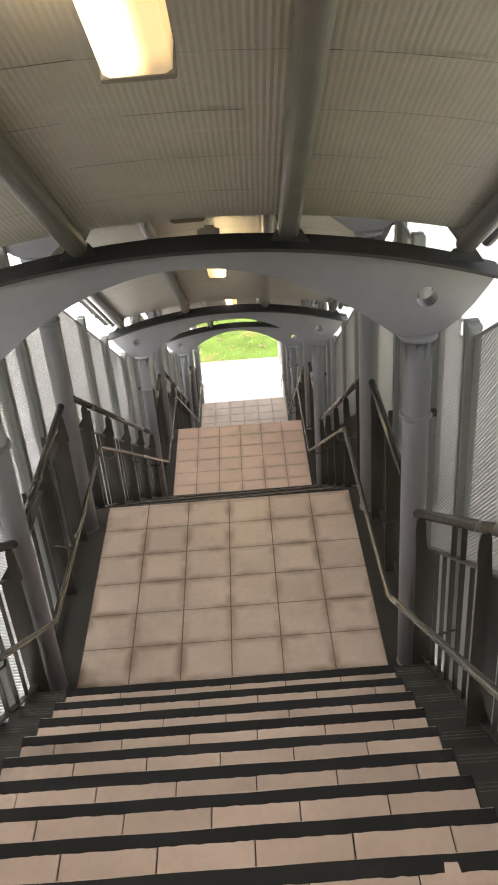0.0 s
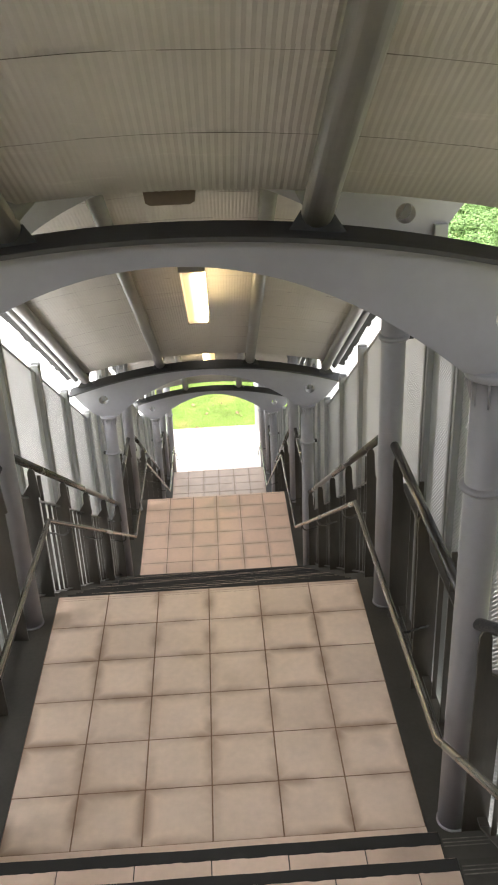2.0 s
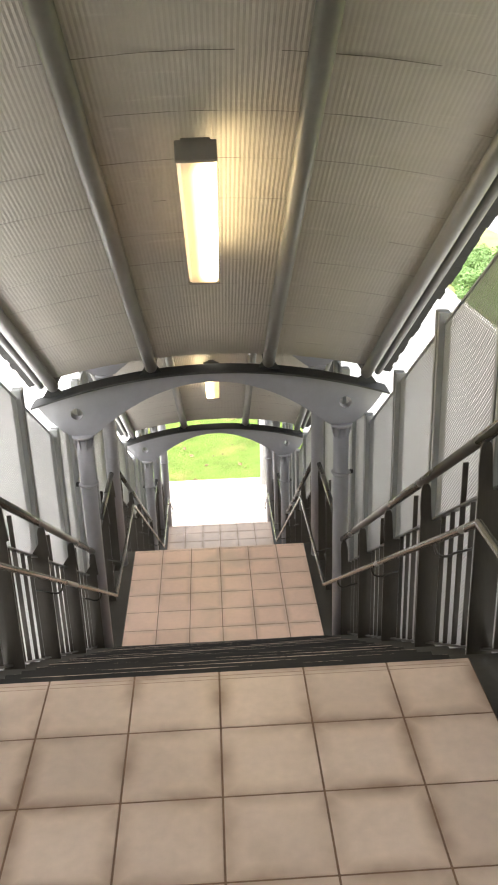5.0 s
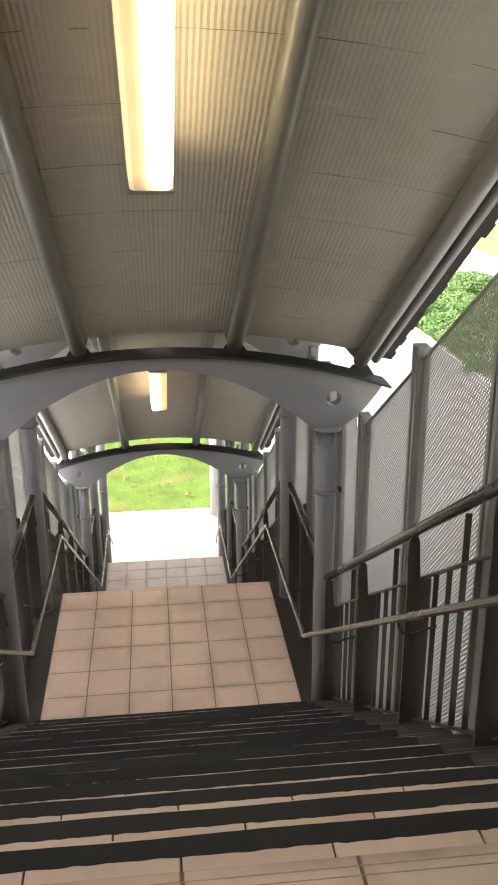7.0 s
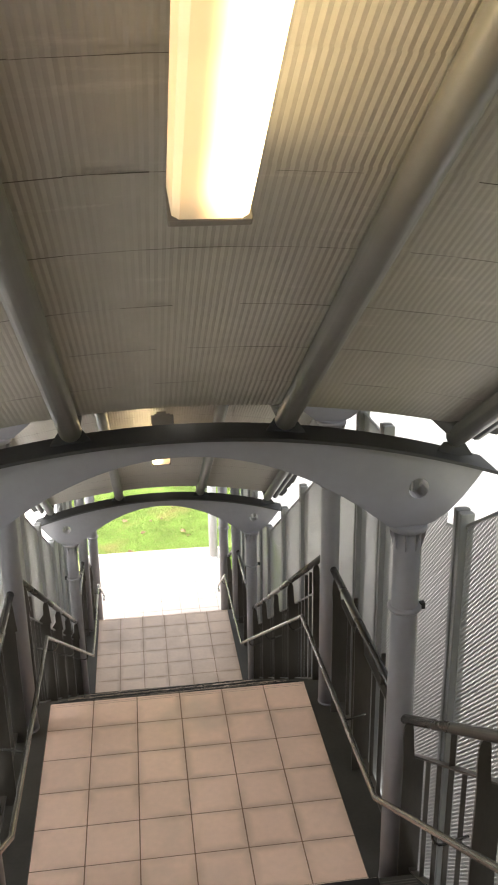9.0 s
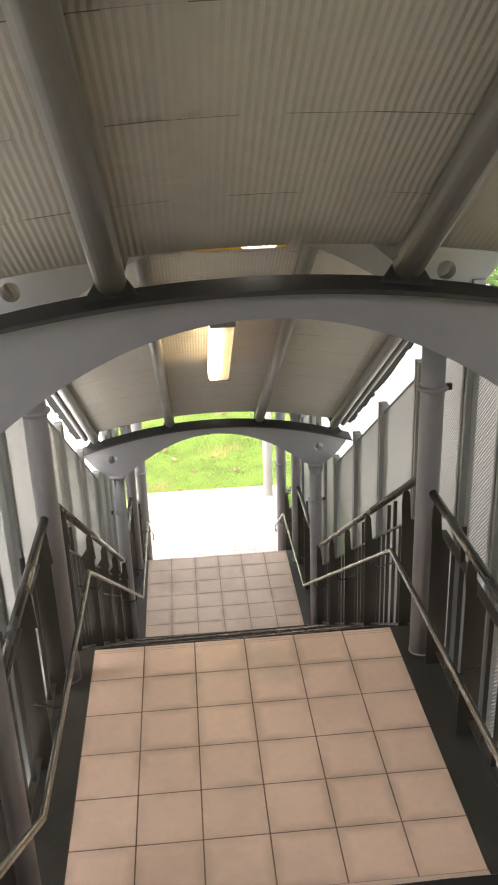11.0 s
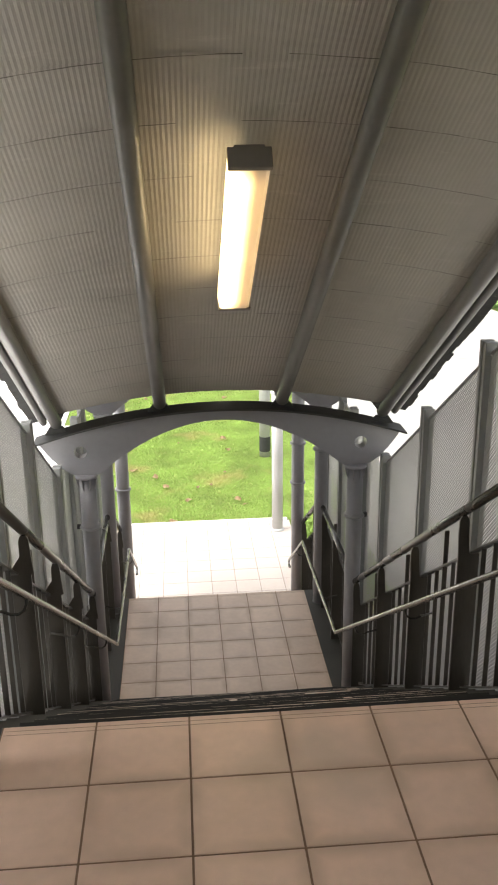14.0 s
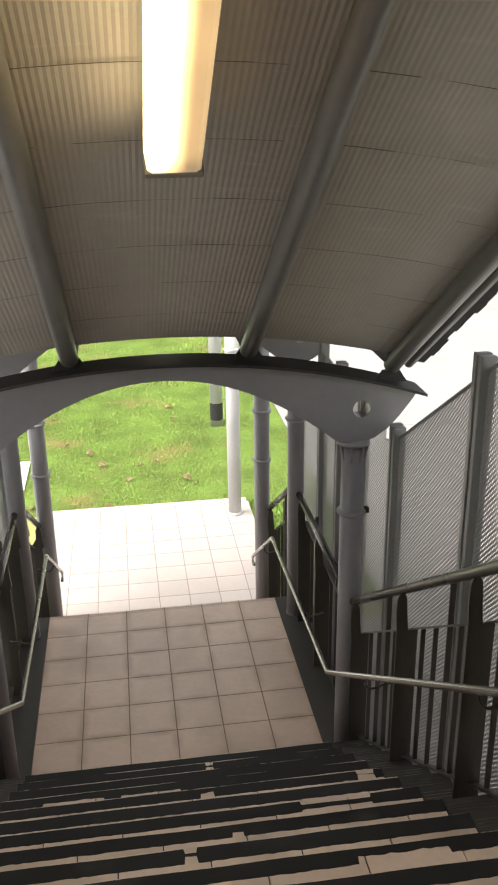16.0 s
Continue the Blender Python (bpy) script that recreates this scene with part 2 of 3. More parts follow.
GRASS = shader("lawn_soil", (0.27, 0.27, 0.10), 0.9, vary=0.3, scale=0.8, fine=30, bump=0.5, depth=0.02, spec=0.1, stain=(0.45, 0.38, 0.17), stain_at=0.6)
BLADE = shader("grass_blade", (0.26, 0.385, 0.092), 0.6, vary=0.35, scale=1.6, fine=20, spec=0.2, stain=(0.41, 0.37, 0.15), stain_at=0.57)
LEAF = shader("shrub_leaf", (0.15, 0.25, 0.075), 0.5, vary=0.4, scale=3, fine=20, spec=0.3)
DRYLEAF = shader("dry_leaf", (0.19, 0.125, 0.055), 0.7, vary=0.3, scale=20)
PAVING = shader("pale_paving", (0.70, 0.685, 0.66), 0.7, vary=0.08, scale=1.5, fine=30, island=0.03)
# Toned well below the left paving so the right side bounces less light.
PATHWAY = shader("footpath_concrete", (0.29, 0.282, 0.268), 0.75, vary=0.1, scale=1.0, fine=30, island=0.03)
ROAD = shader("road_surface", (0.33, 0.33, 0.33), 0.85, vary=0.1, scale=1, fine=60)
POLE = shader("pole_paint", (0.5, 0.5, 0.5), 0.4, vary=0.1, scale=2)
BLACK = shader("black_band", (0.03, 0.03, 0.03), 0.6, vary=0.4, scale=30)
CAR = shader("dark_car_paint", (0.03, 0.035, 0.045), 0.25, vary=0.1)
PLAINWALL = shader("plain_render", (0.45, 0.44, 0.42), 0.8, vary=0.1)
BARK = shader("bark", (0.12, 0.09, 0.06), 0.9, vary=0.3, scale=8)

# ---- builders ----


def part(name, bm, material, parent=None, label="", smooth=False):
    mesh = bpy.data.meshes.new(name)
    bm.to_mesh(mesh)
    bm.free()
    if smooth:
        mesh.polygons.foreach_set("use_smooth", [True] * len(mesh.polygons))
    mesh.materials.append(material)
    ob = new(name, mesh)
    if parent:
        ob.parent = parent
    if label:
        ob["label"] = label
    return ob


def shared(name, mesh, parent, where):
    ob = new(name, mesh)
    ob.parent = parent
    ob.location = where
    return ob


def thing(name, x, y, z, label, category, group="", kind=""):
    ob = new(name)
    ob.location = (x, y, z)
    return tagged(ob, label, category, group, kind)


def box(bm, x0, x1, y0, y1, z0, z1, bevel=0.0):
    m = Matrix.Translation(((x0 + x1) / 2, (y0 + y1) / 2, (z0 + z1) / 2)) @ Matrix.Diagonal((x1 - x0, y1 - y0, z1 - z0, 1))
    made = bmesh.ops.create_cube(bm, size=1, matrix=m)
    if bevel:
        edges = list({e for v in made["verts"] for e in v.link_edges})
        bmesh.ops.bevel(bm, geom=edges, offset=bevel, segments=2, affect='EDGES', profile=0.6)
    return bm


def prism(bm, outline, axis, a, b):
    """A prism over an outline; axis 'x' takes (y, z) points, 'y' takes (x, z) points, 'z' takes (x, y) points."""
    def place(p, d):
        return {'x': (d, p[0], p[1]), 'y': (p[0], d, p[1]), 'z': (p[0], p[1], d)}[axis]
    near = [bm.verts.new(place(p, a)) for p in outline]
    far = [bm.verts.new(place(p, b)) for p in outline]
    bm.faces.new(near)
    bm.faces.new(far[::-1])
    for k in range(len(outline)):
        q = (k + 1) % len(outline)
        bm.faces.new((near[q], near[k], far[k], far[q]))
    bmesh.ops.recalc_face_normals(bm, faces=bm.faces[:])
    return bm


def tube(bm, points, radius, sides=14, closed=True):
    """A round tube along points, mitred at the bends."""
    pts = [Vector(p) for p in points]
    rings = []
    for k, p in enumerate(pts):
        before = (p - pts[k - 1]).normalized() if k else None
        after = (pts[k + 1] - p).normalized() if k + 1 < len(pts) else None
        way = ((before or after) + (after or before)).normalized()
        side = way.cross(Vector((0, 0, 1)))
        side = Vector((1, 0, 0)) if side.length < 0.05 else side.normalized()
        up = side.cross(way).normalized()
        stretch = 1.0 if not (before and after) else 1 / max(0.5, way.dot(after))
        rings.append([bm.verts.new(p + radius * (math.cos(a) * side + stretch * math.sin(a) * up)) for a in (2 * math.pi * i / sides for i in range(sides))])
    for r, s in zip(rings, rings[1:]):
        for i in range(sides):
            bm.faces.new((r[i], r[(i + 1) % sides], s[(i + 1) % sides], s[i]))
    if closed:
        bm.faces.new(rings[0][::-1])
        bm.faces.new(rings[-1])
    bmesh.ops.recalc_face_normals(bm, faces=bm.faces[:])
    return bm


def lathe(bm, profile, x=0.0, y=0.0, sides=28):
    rings = [[bm.verts.new((x + r * math.cos(a), y + r * math.sin(a), z)) for a in (2 * math.pi * i / sides for i in range(sides))] for r, z in profile]
    for r, s in zip(rings, rings[1:]):
        for i in range(sides):
            bm.faces.new((r[i], r[(i + 1) % sides], s[(i + 1) % sides], s[i]))
    bm.faces.new(rings[0][::-1])
    bm.faces.new(rings[-1])
    return bm


# ---- plan ----
T = 0.33
LANDINGS = [(0.0, 0.0), (6.258, -2.872), (12.41, -5.732)]
DEPTH = 1.98
GROUND = -6.612
TOP = (-4.279 - DEPTH, 2.872)
FLIGHTS = [(0.0, 0.0, -4.279, 2.872, 16), (6.258, -2.872, 1.98, 0.0, 16), (12.41, -5.732, 8.238, -2.872, 16), (15.66, GROUND, 14.39, -5.732, 5)]
TOE = 0.176

# ---- ground ----
bm = bmesh.new()
bmesh.ops.create_grid(bm, x_segments=60, y_segments=60, size=400)
ground = part("ground", bm, GRASS)
ground.location = (0, 0, GROUND - 0.10)
tagged(ground, "green lawn with worn yellowish patches and bare soil", "ground", kind="structure")

# ---- stairs and landings ----
tile_bm = box(bmesh.new(), -T / 2 + 0.0034, T / 2 - 0.0034, -T / 2 + 0.0034, T / 2 - 0.0034, -0.012, 0.0, 0.003)
TILE_MESH = bpy.data.meshes.new("tile")
tile_bm.to_mesh(TILE_MESH)
tile_bm.free()
TILE_MESH.materials.append(TILE)
DARKER_MESH = TILE_MESH.copy()
DARKER_MESH.materials[0] = DARKERTILE
LIFTED_MESH = TILE_MESH.copy()
LIFTED_MESH.materials[0] = LIFTEDTILE
PALE_MESH = TILE_MESH.copy()
PALE_MESH.materials[0] = PALETILE


def landing(name, yn, zl, columns, rows, x0, label, piece=TILE_MESH):
    ob = thing(name, 0, yn, zl, label, "landing", kind="structure")
    bm = bmesh.new()
    box(bm, -1.225, 1.225, 0.0, rows * T, -0.22, -0.013)
    part("landing_slab", bm, CONCRETE, ob)
    part("grout_bed", box(bmesh.new(), x0, x0 + columns * T, -TOE, rows * T - 0.002, -0.013, -0.0025), GROUT, ob)
    for side in (-1, 1):
        bm = bmesh.new()
        lo, hi = sorted((side * 0.992, side * 1.235))
        box(bm, lo, hi, -TOE, rows * T, -0.013, -0.002)
        part("kerb", bm, CONCRETE, ob)
    for r in range(rows):
        for c in range(columns):
            shared("tile", piece, ob, (x0 + (c + 0.5) * T, (r + 0.5) * T, 0.0))
    # the grooves of the edge tiles
    bm = bmesh.new()
    for k in range(2):
        box(bm, x0 + 0.01, x0 + columns * T - 0.01, rows * T - 0.03 - 0.022 * k, rows * T - 0.0275 - 0.022 * k, -0.001, 0.0006)
    part("edge_groove", bm, GROOVE, ob)
    return ob


def torn_strip(width, depth, torn, seed):
    """A strip of grit tape with a ragged back edge and, where torn, missing bites."""
    rnd = random.Random(seed)
    bm = bmesh.new()
    n = 88
    rows = []
    left, bite, front_bite, was = 0, 0.0, 0.0, 0.0
    for i in range(n + 1):
        x = -width / 2 + width * i / n
        if left <= 0:
            if rnd.random() < torn:
                left = rnd.choice((2, 3, 4, 7, 14))
                bite, front_bite = rnd.uniform(0.15, 0.8), (rnd.uniform(0.1, 0.9) if rnd.random() < 0.3 else 0.0)
            else:
                left, bite, front_bite = 1, 0.0, 0.0
            if rows and bite != was:
                step_x = x - 0.2 * width / n
                rows.append([bm.verts.new((step_x, v.co.y, v.co.z)) for v in rows[-1]])
            was = bite
        left -= 1
        back = depth * (1 - bite * rnd.uniform(0.85, 1.1)) + rnd.uniform(-0.0025, 0.0025)
        worn = 0.002 + 0.002 * math.sin(3.1 * x + seed) + 0.0015 * math.sin(11 * x + 2.7 * seed)
        front = min(back - 0.002, max(0.0, worn) + rnd.uniform(0, 0.001) + front_bite * depth)
        rows.append([bm.verts.new((x, -front, 0.0015)), bm.verts.new((x, -back, 0.0015)), bm.verts.new((x, -back, 0.0)), bm.verts.new((x, -front, 0.0))])
    for a, b in zip(rows, rows[1:]):
        for i in range(4):
            bm.faces.new((a[i], a[(i + 1) % 4], b[(i + 1) % 4], b[i]))
    bmesh.ops.recalc_face_normals(bm, faces=bm.faces[:])
    return bm


def flight(name, yn, zl, yu, zu, n, torn, seed, facing):
    ob = thing(name, 0, yn, zl, "staircase with beige tiled treads and black anti-slip nosing strips", "staircase", kind="structure")
    ri = (zu - zl) / n
    tr = (yn - TOE - yu) / (n - 1)
    half = 3 * T
    def tile_mesh(w, d):
        bm = box(bmesh.new(), -w / 2 + 0.0025, w / 2 - 0.0025, -d, 0, -0.012, 0.0, 0.003)
        mesh = bpy.data.meshes.new("tread_tile")
        bm.to_mesh(mesh)
        bm.free()
        mesh.materials.append(facing)
        return mesh
    whole, part_tile = tile_mesh(T, tr), tile_mesh(T / 2, tr)
    part("landing_joint", box(bmesh.new(), -half, half, -TOE, 0.0, -0.012, -0.001), STEPTILE, ob)
    for k in range(1, n):
        y, z = -TOE - (k - 1) * tr, k * ri
        bm = bmesh.new()
        box(bm, -1.225, 1.225, y - tr - 0.02, y - 0.004, z - ri - 0.12, z - 0.013)
        for side in (-1, 1):
            lo, hi = sorted((side * (half + 0.004), side * 1.235))
            box(bm, lo, hi, y - tr, y - 0.006, z - 0.02, z - 0.004)
        step = part("step", bm, CONCRETE, ob)
        bm = bmesh.new()
        for side in (-1, 1):
            for g in range(3):
                lo, hi = sorted((side * (half + 0.012), side * 1.2))
                box(bm, lo, hi, y - 0.040 - 0.018 * g, y - 0.035 - 0.018 * g, z - 0.005, z - 0.0028)
        part("grip_line", bm, GRIPLINE, step)
        part("riser_tile", box(bmesh.new(), -half, half, y - 0.004, y, z - ri, z - 0.012), facing, step)
        part("nosing_strip", torn_strip(2 * half, (0.068 if facing is WORNSTEP else 0.061) + 0.004 * math.sin(2.3 * k), torn, seed + k), STRIP, step).location = (0, y - 0.002, z)
        # staggered joints from step to step
        shift = 0 if k % 2 else T / 2
        for c in range(6):
            shared("tile", whole, step, (-half + (c + 0.5) * T, y, z)) if not shift else None
        if shift:
            shared("tile", part_tile, step, (-half + T / 4, y, z))
            for c in range(5):
                shared("tile", whole, step, (-half + T / 2 + (c + 0.5) * T, y, z))
            shared("tile", part_tile, step, (half - T / 4, y, z))
    return ob


for k, (yn, zl, yu, zu, n) in enumerate(FLIGHTS):
    flight("staircase_%d" % (k + 1), yn, zl, yu, zu, n, (0.003, 0.006, 0.0075, 0.008)[k], 100 * k + 7, WORNSTEP if k > 1 else STEPTILE)
for k, (yn, zl) in enumerate(LANDINGS):
    landing("landing_floor_%d" % (k + 1), yn, zl, 6, 6, -3 * T, "landing of square beige ceramic tiles with dark joints", (TILE_MESH, LIFTED_MESH, DARKER_MESH)[k])
landing("landing_floor_4", TOP[0], TOP[1], 6, 6, -3 * T, "landing of square beige ceramic tiles with dark joints")

# ---- frames: posts and arch beams ----


def arch_outline():
    top = [(x, 2.79 - 0.11 * x * x) for x in [1.48 - 2.96 * i / 36 for i in range(37)]]
    under = [(x, 2.70 - 0.425 * x * x) for x in [-1.0 + 2.0 * i / 36 for i in range(37)]]
    left = [(-1.44, 2.49), (-1.38, 2.41), (-1.31, 2.335), (-1.24, 2.285), (-1.2, 2.27), (-1.04, 2.265)]
    right = [(1.04, 2.265), (1.2, 2.27), (1.24, 2.285), (1.31, 2.335), (1.38, 2.41), (1.44, 2.49)]
    return top + left + under + right


def arch_frame():
    ob = thing("arch_frame", 0, 0.0, 0.0, "grey painted steel arch frame on two round posts", "arch frame", "canopy frames")
    bm = bmesh.new()
    holes = []
    for side in (-1, 1):
        holes.append([(side * 1.15 + 0.052 * math.cos(a), 2.465 + 0.052 * math.sin(a)) for a in (2 * math.pi * i / 20 for i in range(20))])
    loops = [arch_outline()] + holes
    for d in (-0.05, 0.05):
        edges = []
        for loop in loops:
            vs = [bm.verts.new((x, d, z)) for x, z in loop]
            edges += [bm.edges.new((vs[i], vs[(i + 1) % len(vs)])) for i in range(len(vs))]
        bmesh.ops.triangle_fill(bm, use_beauty=True, use_dissolve=False, edges=edges)
    start = 0
    bm.verts.ensure_lookup_table()
    total = sum(len(l) for l in loops)
    for loop in loops:
        c = len(loop)
        for i in range(c):
            a, b = start + i, start + (i + 1) % c
            bm.faces.new((bm.verts[a], bm.verts[b], bm.verts[b + total], bm.verts[a + total]))
        start += c
    bmesh.ops.recalc_face_normals(bm, faces=bm.faces[:])
    beam = part("arch_beam", bm, PAINT, ob)
    xs = [1.52 - 3.04 * i / 36 for i in range(37)]
    flange = [(x, 2.809 - 0.11 * x * x) for x in xs] + [(x, 2.793 - 0.11 * x * x) for x in reversed(xs)]
    # the near-black colour paints in the shade on the flange top
    part("flange", prism(bmesh.new(), flange, 'y', -0.12, 0.12), DARKTONE, beam, "top flange of the arch, dust and shade in its dark colour")
    for side in (-1, 1):
        r = 0.069
        post = part("post", lathe(bmesh.new(), [(r, 0.0), (r, 1.2), (r, 2.265)], side * 1.12, 0.0), PAINT, ob, smooth=True)
        ring = [(r - 0.002, 1.775), (r + 0.012, 1.777), (r + 0.02, 1.786), (r + 0.02, 1.796), (r + 0.012, 1.803), (r - 0.002, 1.805)]
        part("ring", lathe(bmesh.new(), ring, side * 1.12, 0.0), PAINT, post, smooth=True)
        part("knob", box(bmesh.new(), *sorted((side * (1.12 + r + 0.012), side * (1.12 + r + 0.042))), -0.016, 0.016, 1.772, 1.808, 0.005), DARKTONE, post)
        cap = [(r - 0.001, 2.236), (r + 0.026, 2.237), (r + 0.03, 2.241), (r + 0.03, 2.258), (r + 0.026, 2.264), (r + 0.01, 2.267)]
        top_plate = part("cap", lathe(bmesh.new(), cap, side * 1.12, 0.0), PAINT, post, smooth=True)
        for q in range(8):
            a = math.pi * (q + 0.5) / 4
            c, t = math.cos(a), math.sin(a)
            bm = prism(bmesh.new(), [(r - 0.004, 2.12), (r + 0.008, 2.16), (r + 0.026, 2.238), (r - 0.004, 2.238)], 'y', -0.004, 0.004)
            bm.transform(Matrix.Translation((side * 1.12, 0, 0)) @ Matrix.Rotation(a, 4, 'Z'))
            fin = part("fin", bm, PAINT, ob)
        part("foot_ring", lathe(bmesh.new(), [(r + 0.005, 0.0), (r + 0.005, 0.008), (r - 0.002, 0.012)], side * 1.12, 0.0), PAINT, post)
    for x in (-1.33, -0.495, 0.495, 1.33):
        z = 2.80 - 0.11 * x * x
        bm = prism(bmesh.new(), [(x - 0.10, z), (x + 0.10, z), (x + 0.05, z + 0.075), (x - 0.05, z + 0.075)], 'y', -0.006, 0.006)
        part("gusset", bm, DARKTONE, beam)
    return ob


first = arch_frame()
ARCHES = [(0.03, 0.0), (1.72, 0.0), (6.245, -2.872), (7.965, -2.872), (12.385, -5.732), (14.12, -5.732), (TOP[0] + 1.72, TOP[1])]
first.location = (0, *ARCHES[0])
for y, z in ARCHES[1:]:
    copy_thing(first, pose(0, y, z))

for side in (-1, 1):
    r = 0.078
    ob = thing("post", side * 1.07, 15.56, GROUND, "tall grey painted round steel post with two collars", "post", "end posts")
    part("shaft", lathe(bmesh.new(), [(r, 0.0), (r, 1.9), (r, 3.72)]), PAINT, ob, smooth=True)
    for h in (1.74, 2.25):
        part("ring", lathe(bmesh.new(), [(r - 0.002, h - 0.015), (r + 0.018, h - 0.01), (r + 0.018, h + 0.01), (r - 0.002, h + 0.015)]), PAINT, ob, smooth=True)

# ---- canopy: ribbed ceilings and purlins ----
ROOF_H, SAG = 2.935, 0.09


def canopy(name, y0, z0, y1, z1, shift=0.0):
    """A ribbed ceiling from the lower end (y0, z0) up to the upper end (y1, z1), heights at the crown."""
    length = math.hypot(y1 - y0, z1 - z0)
    way = Vector((0, y1 - y0, z1 - z0)).normalized()
    up = Vector((1, 0, 0)).cross(way)
    if up.z < 0:
        up = -up
    base = Vector((shift, y0, z0))
    courses = max(1, round(length / 0.41))
    pitch, half = 0.022, 1.50
    count = int(2 * half / pitch) * 2
    verts, faces = [], []
    for c in range(courses):
        s0, s1 = length * c / courses - (0.02 if c else 0), length * (c + 1) / courses
        for s, lift in ((s0, 0.0013), (s1, -0.0015)):
            for i in range(count + 1):
                x = -half + 2 * half * i / count
                x *= 1 + 0.004 * (s - s0) / (s1 - s0)
                deep = 0.0009 if abs(x) < 0.5 else 0.0006
                rib = deep if i % 2 else -deep
                verts.append(base + way * s + up * (rib + lift) + Vector((x, 0, -SAG * x * x)))
        o = 2 * c * (count + 1)
        faces += [(o + i, o + i + 1, o + count + 2 + i, o + count + 1 + i) for i in range(count)]
    mesh = bpy.data.meshes.new(name)
    # dark quads stand in for the shadow in the open laps between the courses
    rnd = random.Random(courses * 31 + int(10 * abs(y0)))
    plain = len(faces)
    for c in range(1, courses):
        x, wander = -half, 0.0
        while x < half:
            run = rnd.uniform(0.06, 0.22)
            nxt = min(half, x + run)
            wander = max(-0.006, min(0.006, wander + rnd.uniform(-0.003, 0.003)))
            if rnd.random() < 0.82:
                wide = rnd.uniform(0.0016, 0.0048)
                s = length * c / courses - 0.02 + wander
                o = len(verts)
                for px, ps in ((x, s), (nxt, s + rnd.uniform(-0.002, 0.002)), (nxt, s + wide), (x, s + wide)):
                    verts.append(base + way * ps + up * -0.003 + Vector((px, 0, -SAG * px * px)))
                faces.append((o, o + 1, o + 2, o + 3))
            x = nxt
    mesh.from_pydata(verts, [], faces)
    mesh.materials.append(SHEET)
    mesh.materials.append(LAPSHADE)
    mesh.polygons.foreach_set("material_index", [0] * plain + [1] * (len(faces) - plain))
    ob = tagged(new(name, mesh), "ribbed grey metal ceiling sheets lapped in courses", "ceiling", kind="structure")
    bm = bmesh.new()
    n = 14
    grid = []
    for s in (0.0, length):
        for lift in (0.02, 0.05):
            grid.append([bm.verts.new(base + way * s + up * lift + Vector((x, 0, -SAG * x * x))) for x in [-1.535 + 3.07 * i / n for i in range(n + 1)]])
    a, b, c, d = grid
    for p, q in ((a, b), (b, d), (d, c), (c, a)):
        for i in range(n):
            bm.faces.new((p[i], p[i + 1], q[i + 1], q[i]))
    for i in (0, n):
        bm.faces.new((a[i], b[i], d[i], c[i]))
    bmesh.ops.recalc_face_normals(bm, faces=bm.faces[:])
    part("roof_sheet", bm, ROOFTOP, ob)
    for x, r in ((-1.33, 0.05), (-0.495, 0.052), (0.495, 0.052), (1.33, 0.05)):
        off = up * (-r - 0.006) + Vector((x, 0, -SAG * x * x))
        part("purlin", tube(bmesh.new(), [base + off - way * 0.03, base + off + way * (length * 0.5), base + off + way * (length + 0.03)], r, 18), PURLIN, ob, smooth=True)
        if abs(x) > 1:
            off = up * -0.034 + Vector((x * 1.072, 0, -SAG * (x * 1.072) ** 2))
            part("eave_channel", tube(bmesh.new(), [base + off, base + off + way * length], 0.03, 10), PURLIN, ob, smooth=True)
            # ragged ends of the lapped sheets along the eave
            bm = bmesh.new()
            steps = courses * 3
            for c in range(steps):
                outer = math.copysign(1.50 + rnd.uniform(0.012, 0.034), x)
                inner = math.copysign(1.44, x)
                ring = []
                for lift in (-0.004, -0.016):
                    for px, ps in ((inner, c), (outer, c + 0.06), (outer, c + 1.02), (inner, c + 1.0)):
                        ring.append(bm.verts.new(base + way * (length * min(ps / steps, 1.0)) + up * lift + Vector((px, 0, -SAG * px * px))))
                bm.faces.new(ring[:4])
                bm.faces.new(ring[7:3:-1])
                for i in range(4):
                    j = (i + 1) % 4
                    bm.faces.new((ring[i], ring[4 + i], ring[4 + j], ring[j]))
            bmesh.ops.recalc_face_normals(bm, faces=bm.faces[:])
            part("sheet_edge", bm, DARKTONE, ob)
    return ob


def level_canopy(name, y0, y1, z):
    return canopy(name, y1, z + ROOF_H, y0, z + ROOF_H)


canopy("canopy_ceiling_1", 0.0, ROOF_H, TOP[0] + 1.72, TOP[1] + ROOF_H)
canopy("canopy_ceiling_2", 6.225, -2.872 + ROOF_H, 1.74, ROOF_H)
canopy("canopy_ceiling_3", 12.37, -5.732 + ROOF_H, 7.985, -2.872 + ROOF_H)
level_canopy("canopy_ceiling_4", -0.035, 1.77, 0.035)
level_canopy("canopy_ceiling_5", 6.19, 8.015, -2.872 + 0.035)
level_canopy("canopy_ceiling_6", 12.335, 16.1, -5.732 + 0.035)
# kept short so that sky light reaches the added end wall
level_canopy("canopy_ceiling_7", TOP[0] + 0.3, TOP[0] + 1.74, TOP[1] + 0.035)

# added wall, out of view: closes the upper end and bounces sky light forward
bm = bmesh.new()
box(bm, -2.6, 2.6, TOP[0] - 1.7, TOP[0] - 1.5, GROUND, TOP[1] + 3.2)
tagged(part("wall_south", bm, PLAINWALL), "plain rendered wall added unseen to close the upper end and bounce light", "wall", kind="structure")
bm = bmesh.new()
box(bm, -1.3, 1.3, TOP[0] - 1.5, TOP[0] - TOE, TOP[1] - 0.22, TOP[1] - 0.002)
tagged(part("floor", bm, STEPTILE), "beige tiled walkway at the upper end", "floor", kind="structure")

# ---- screens ----


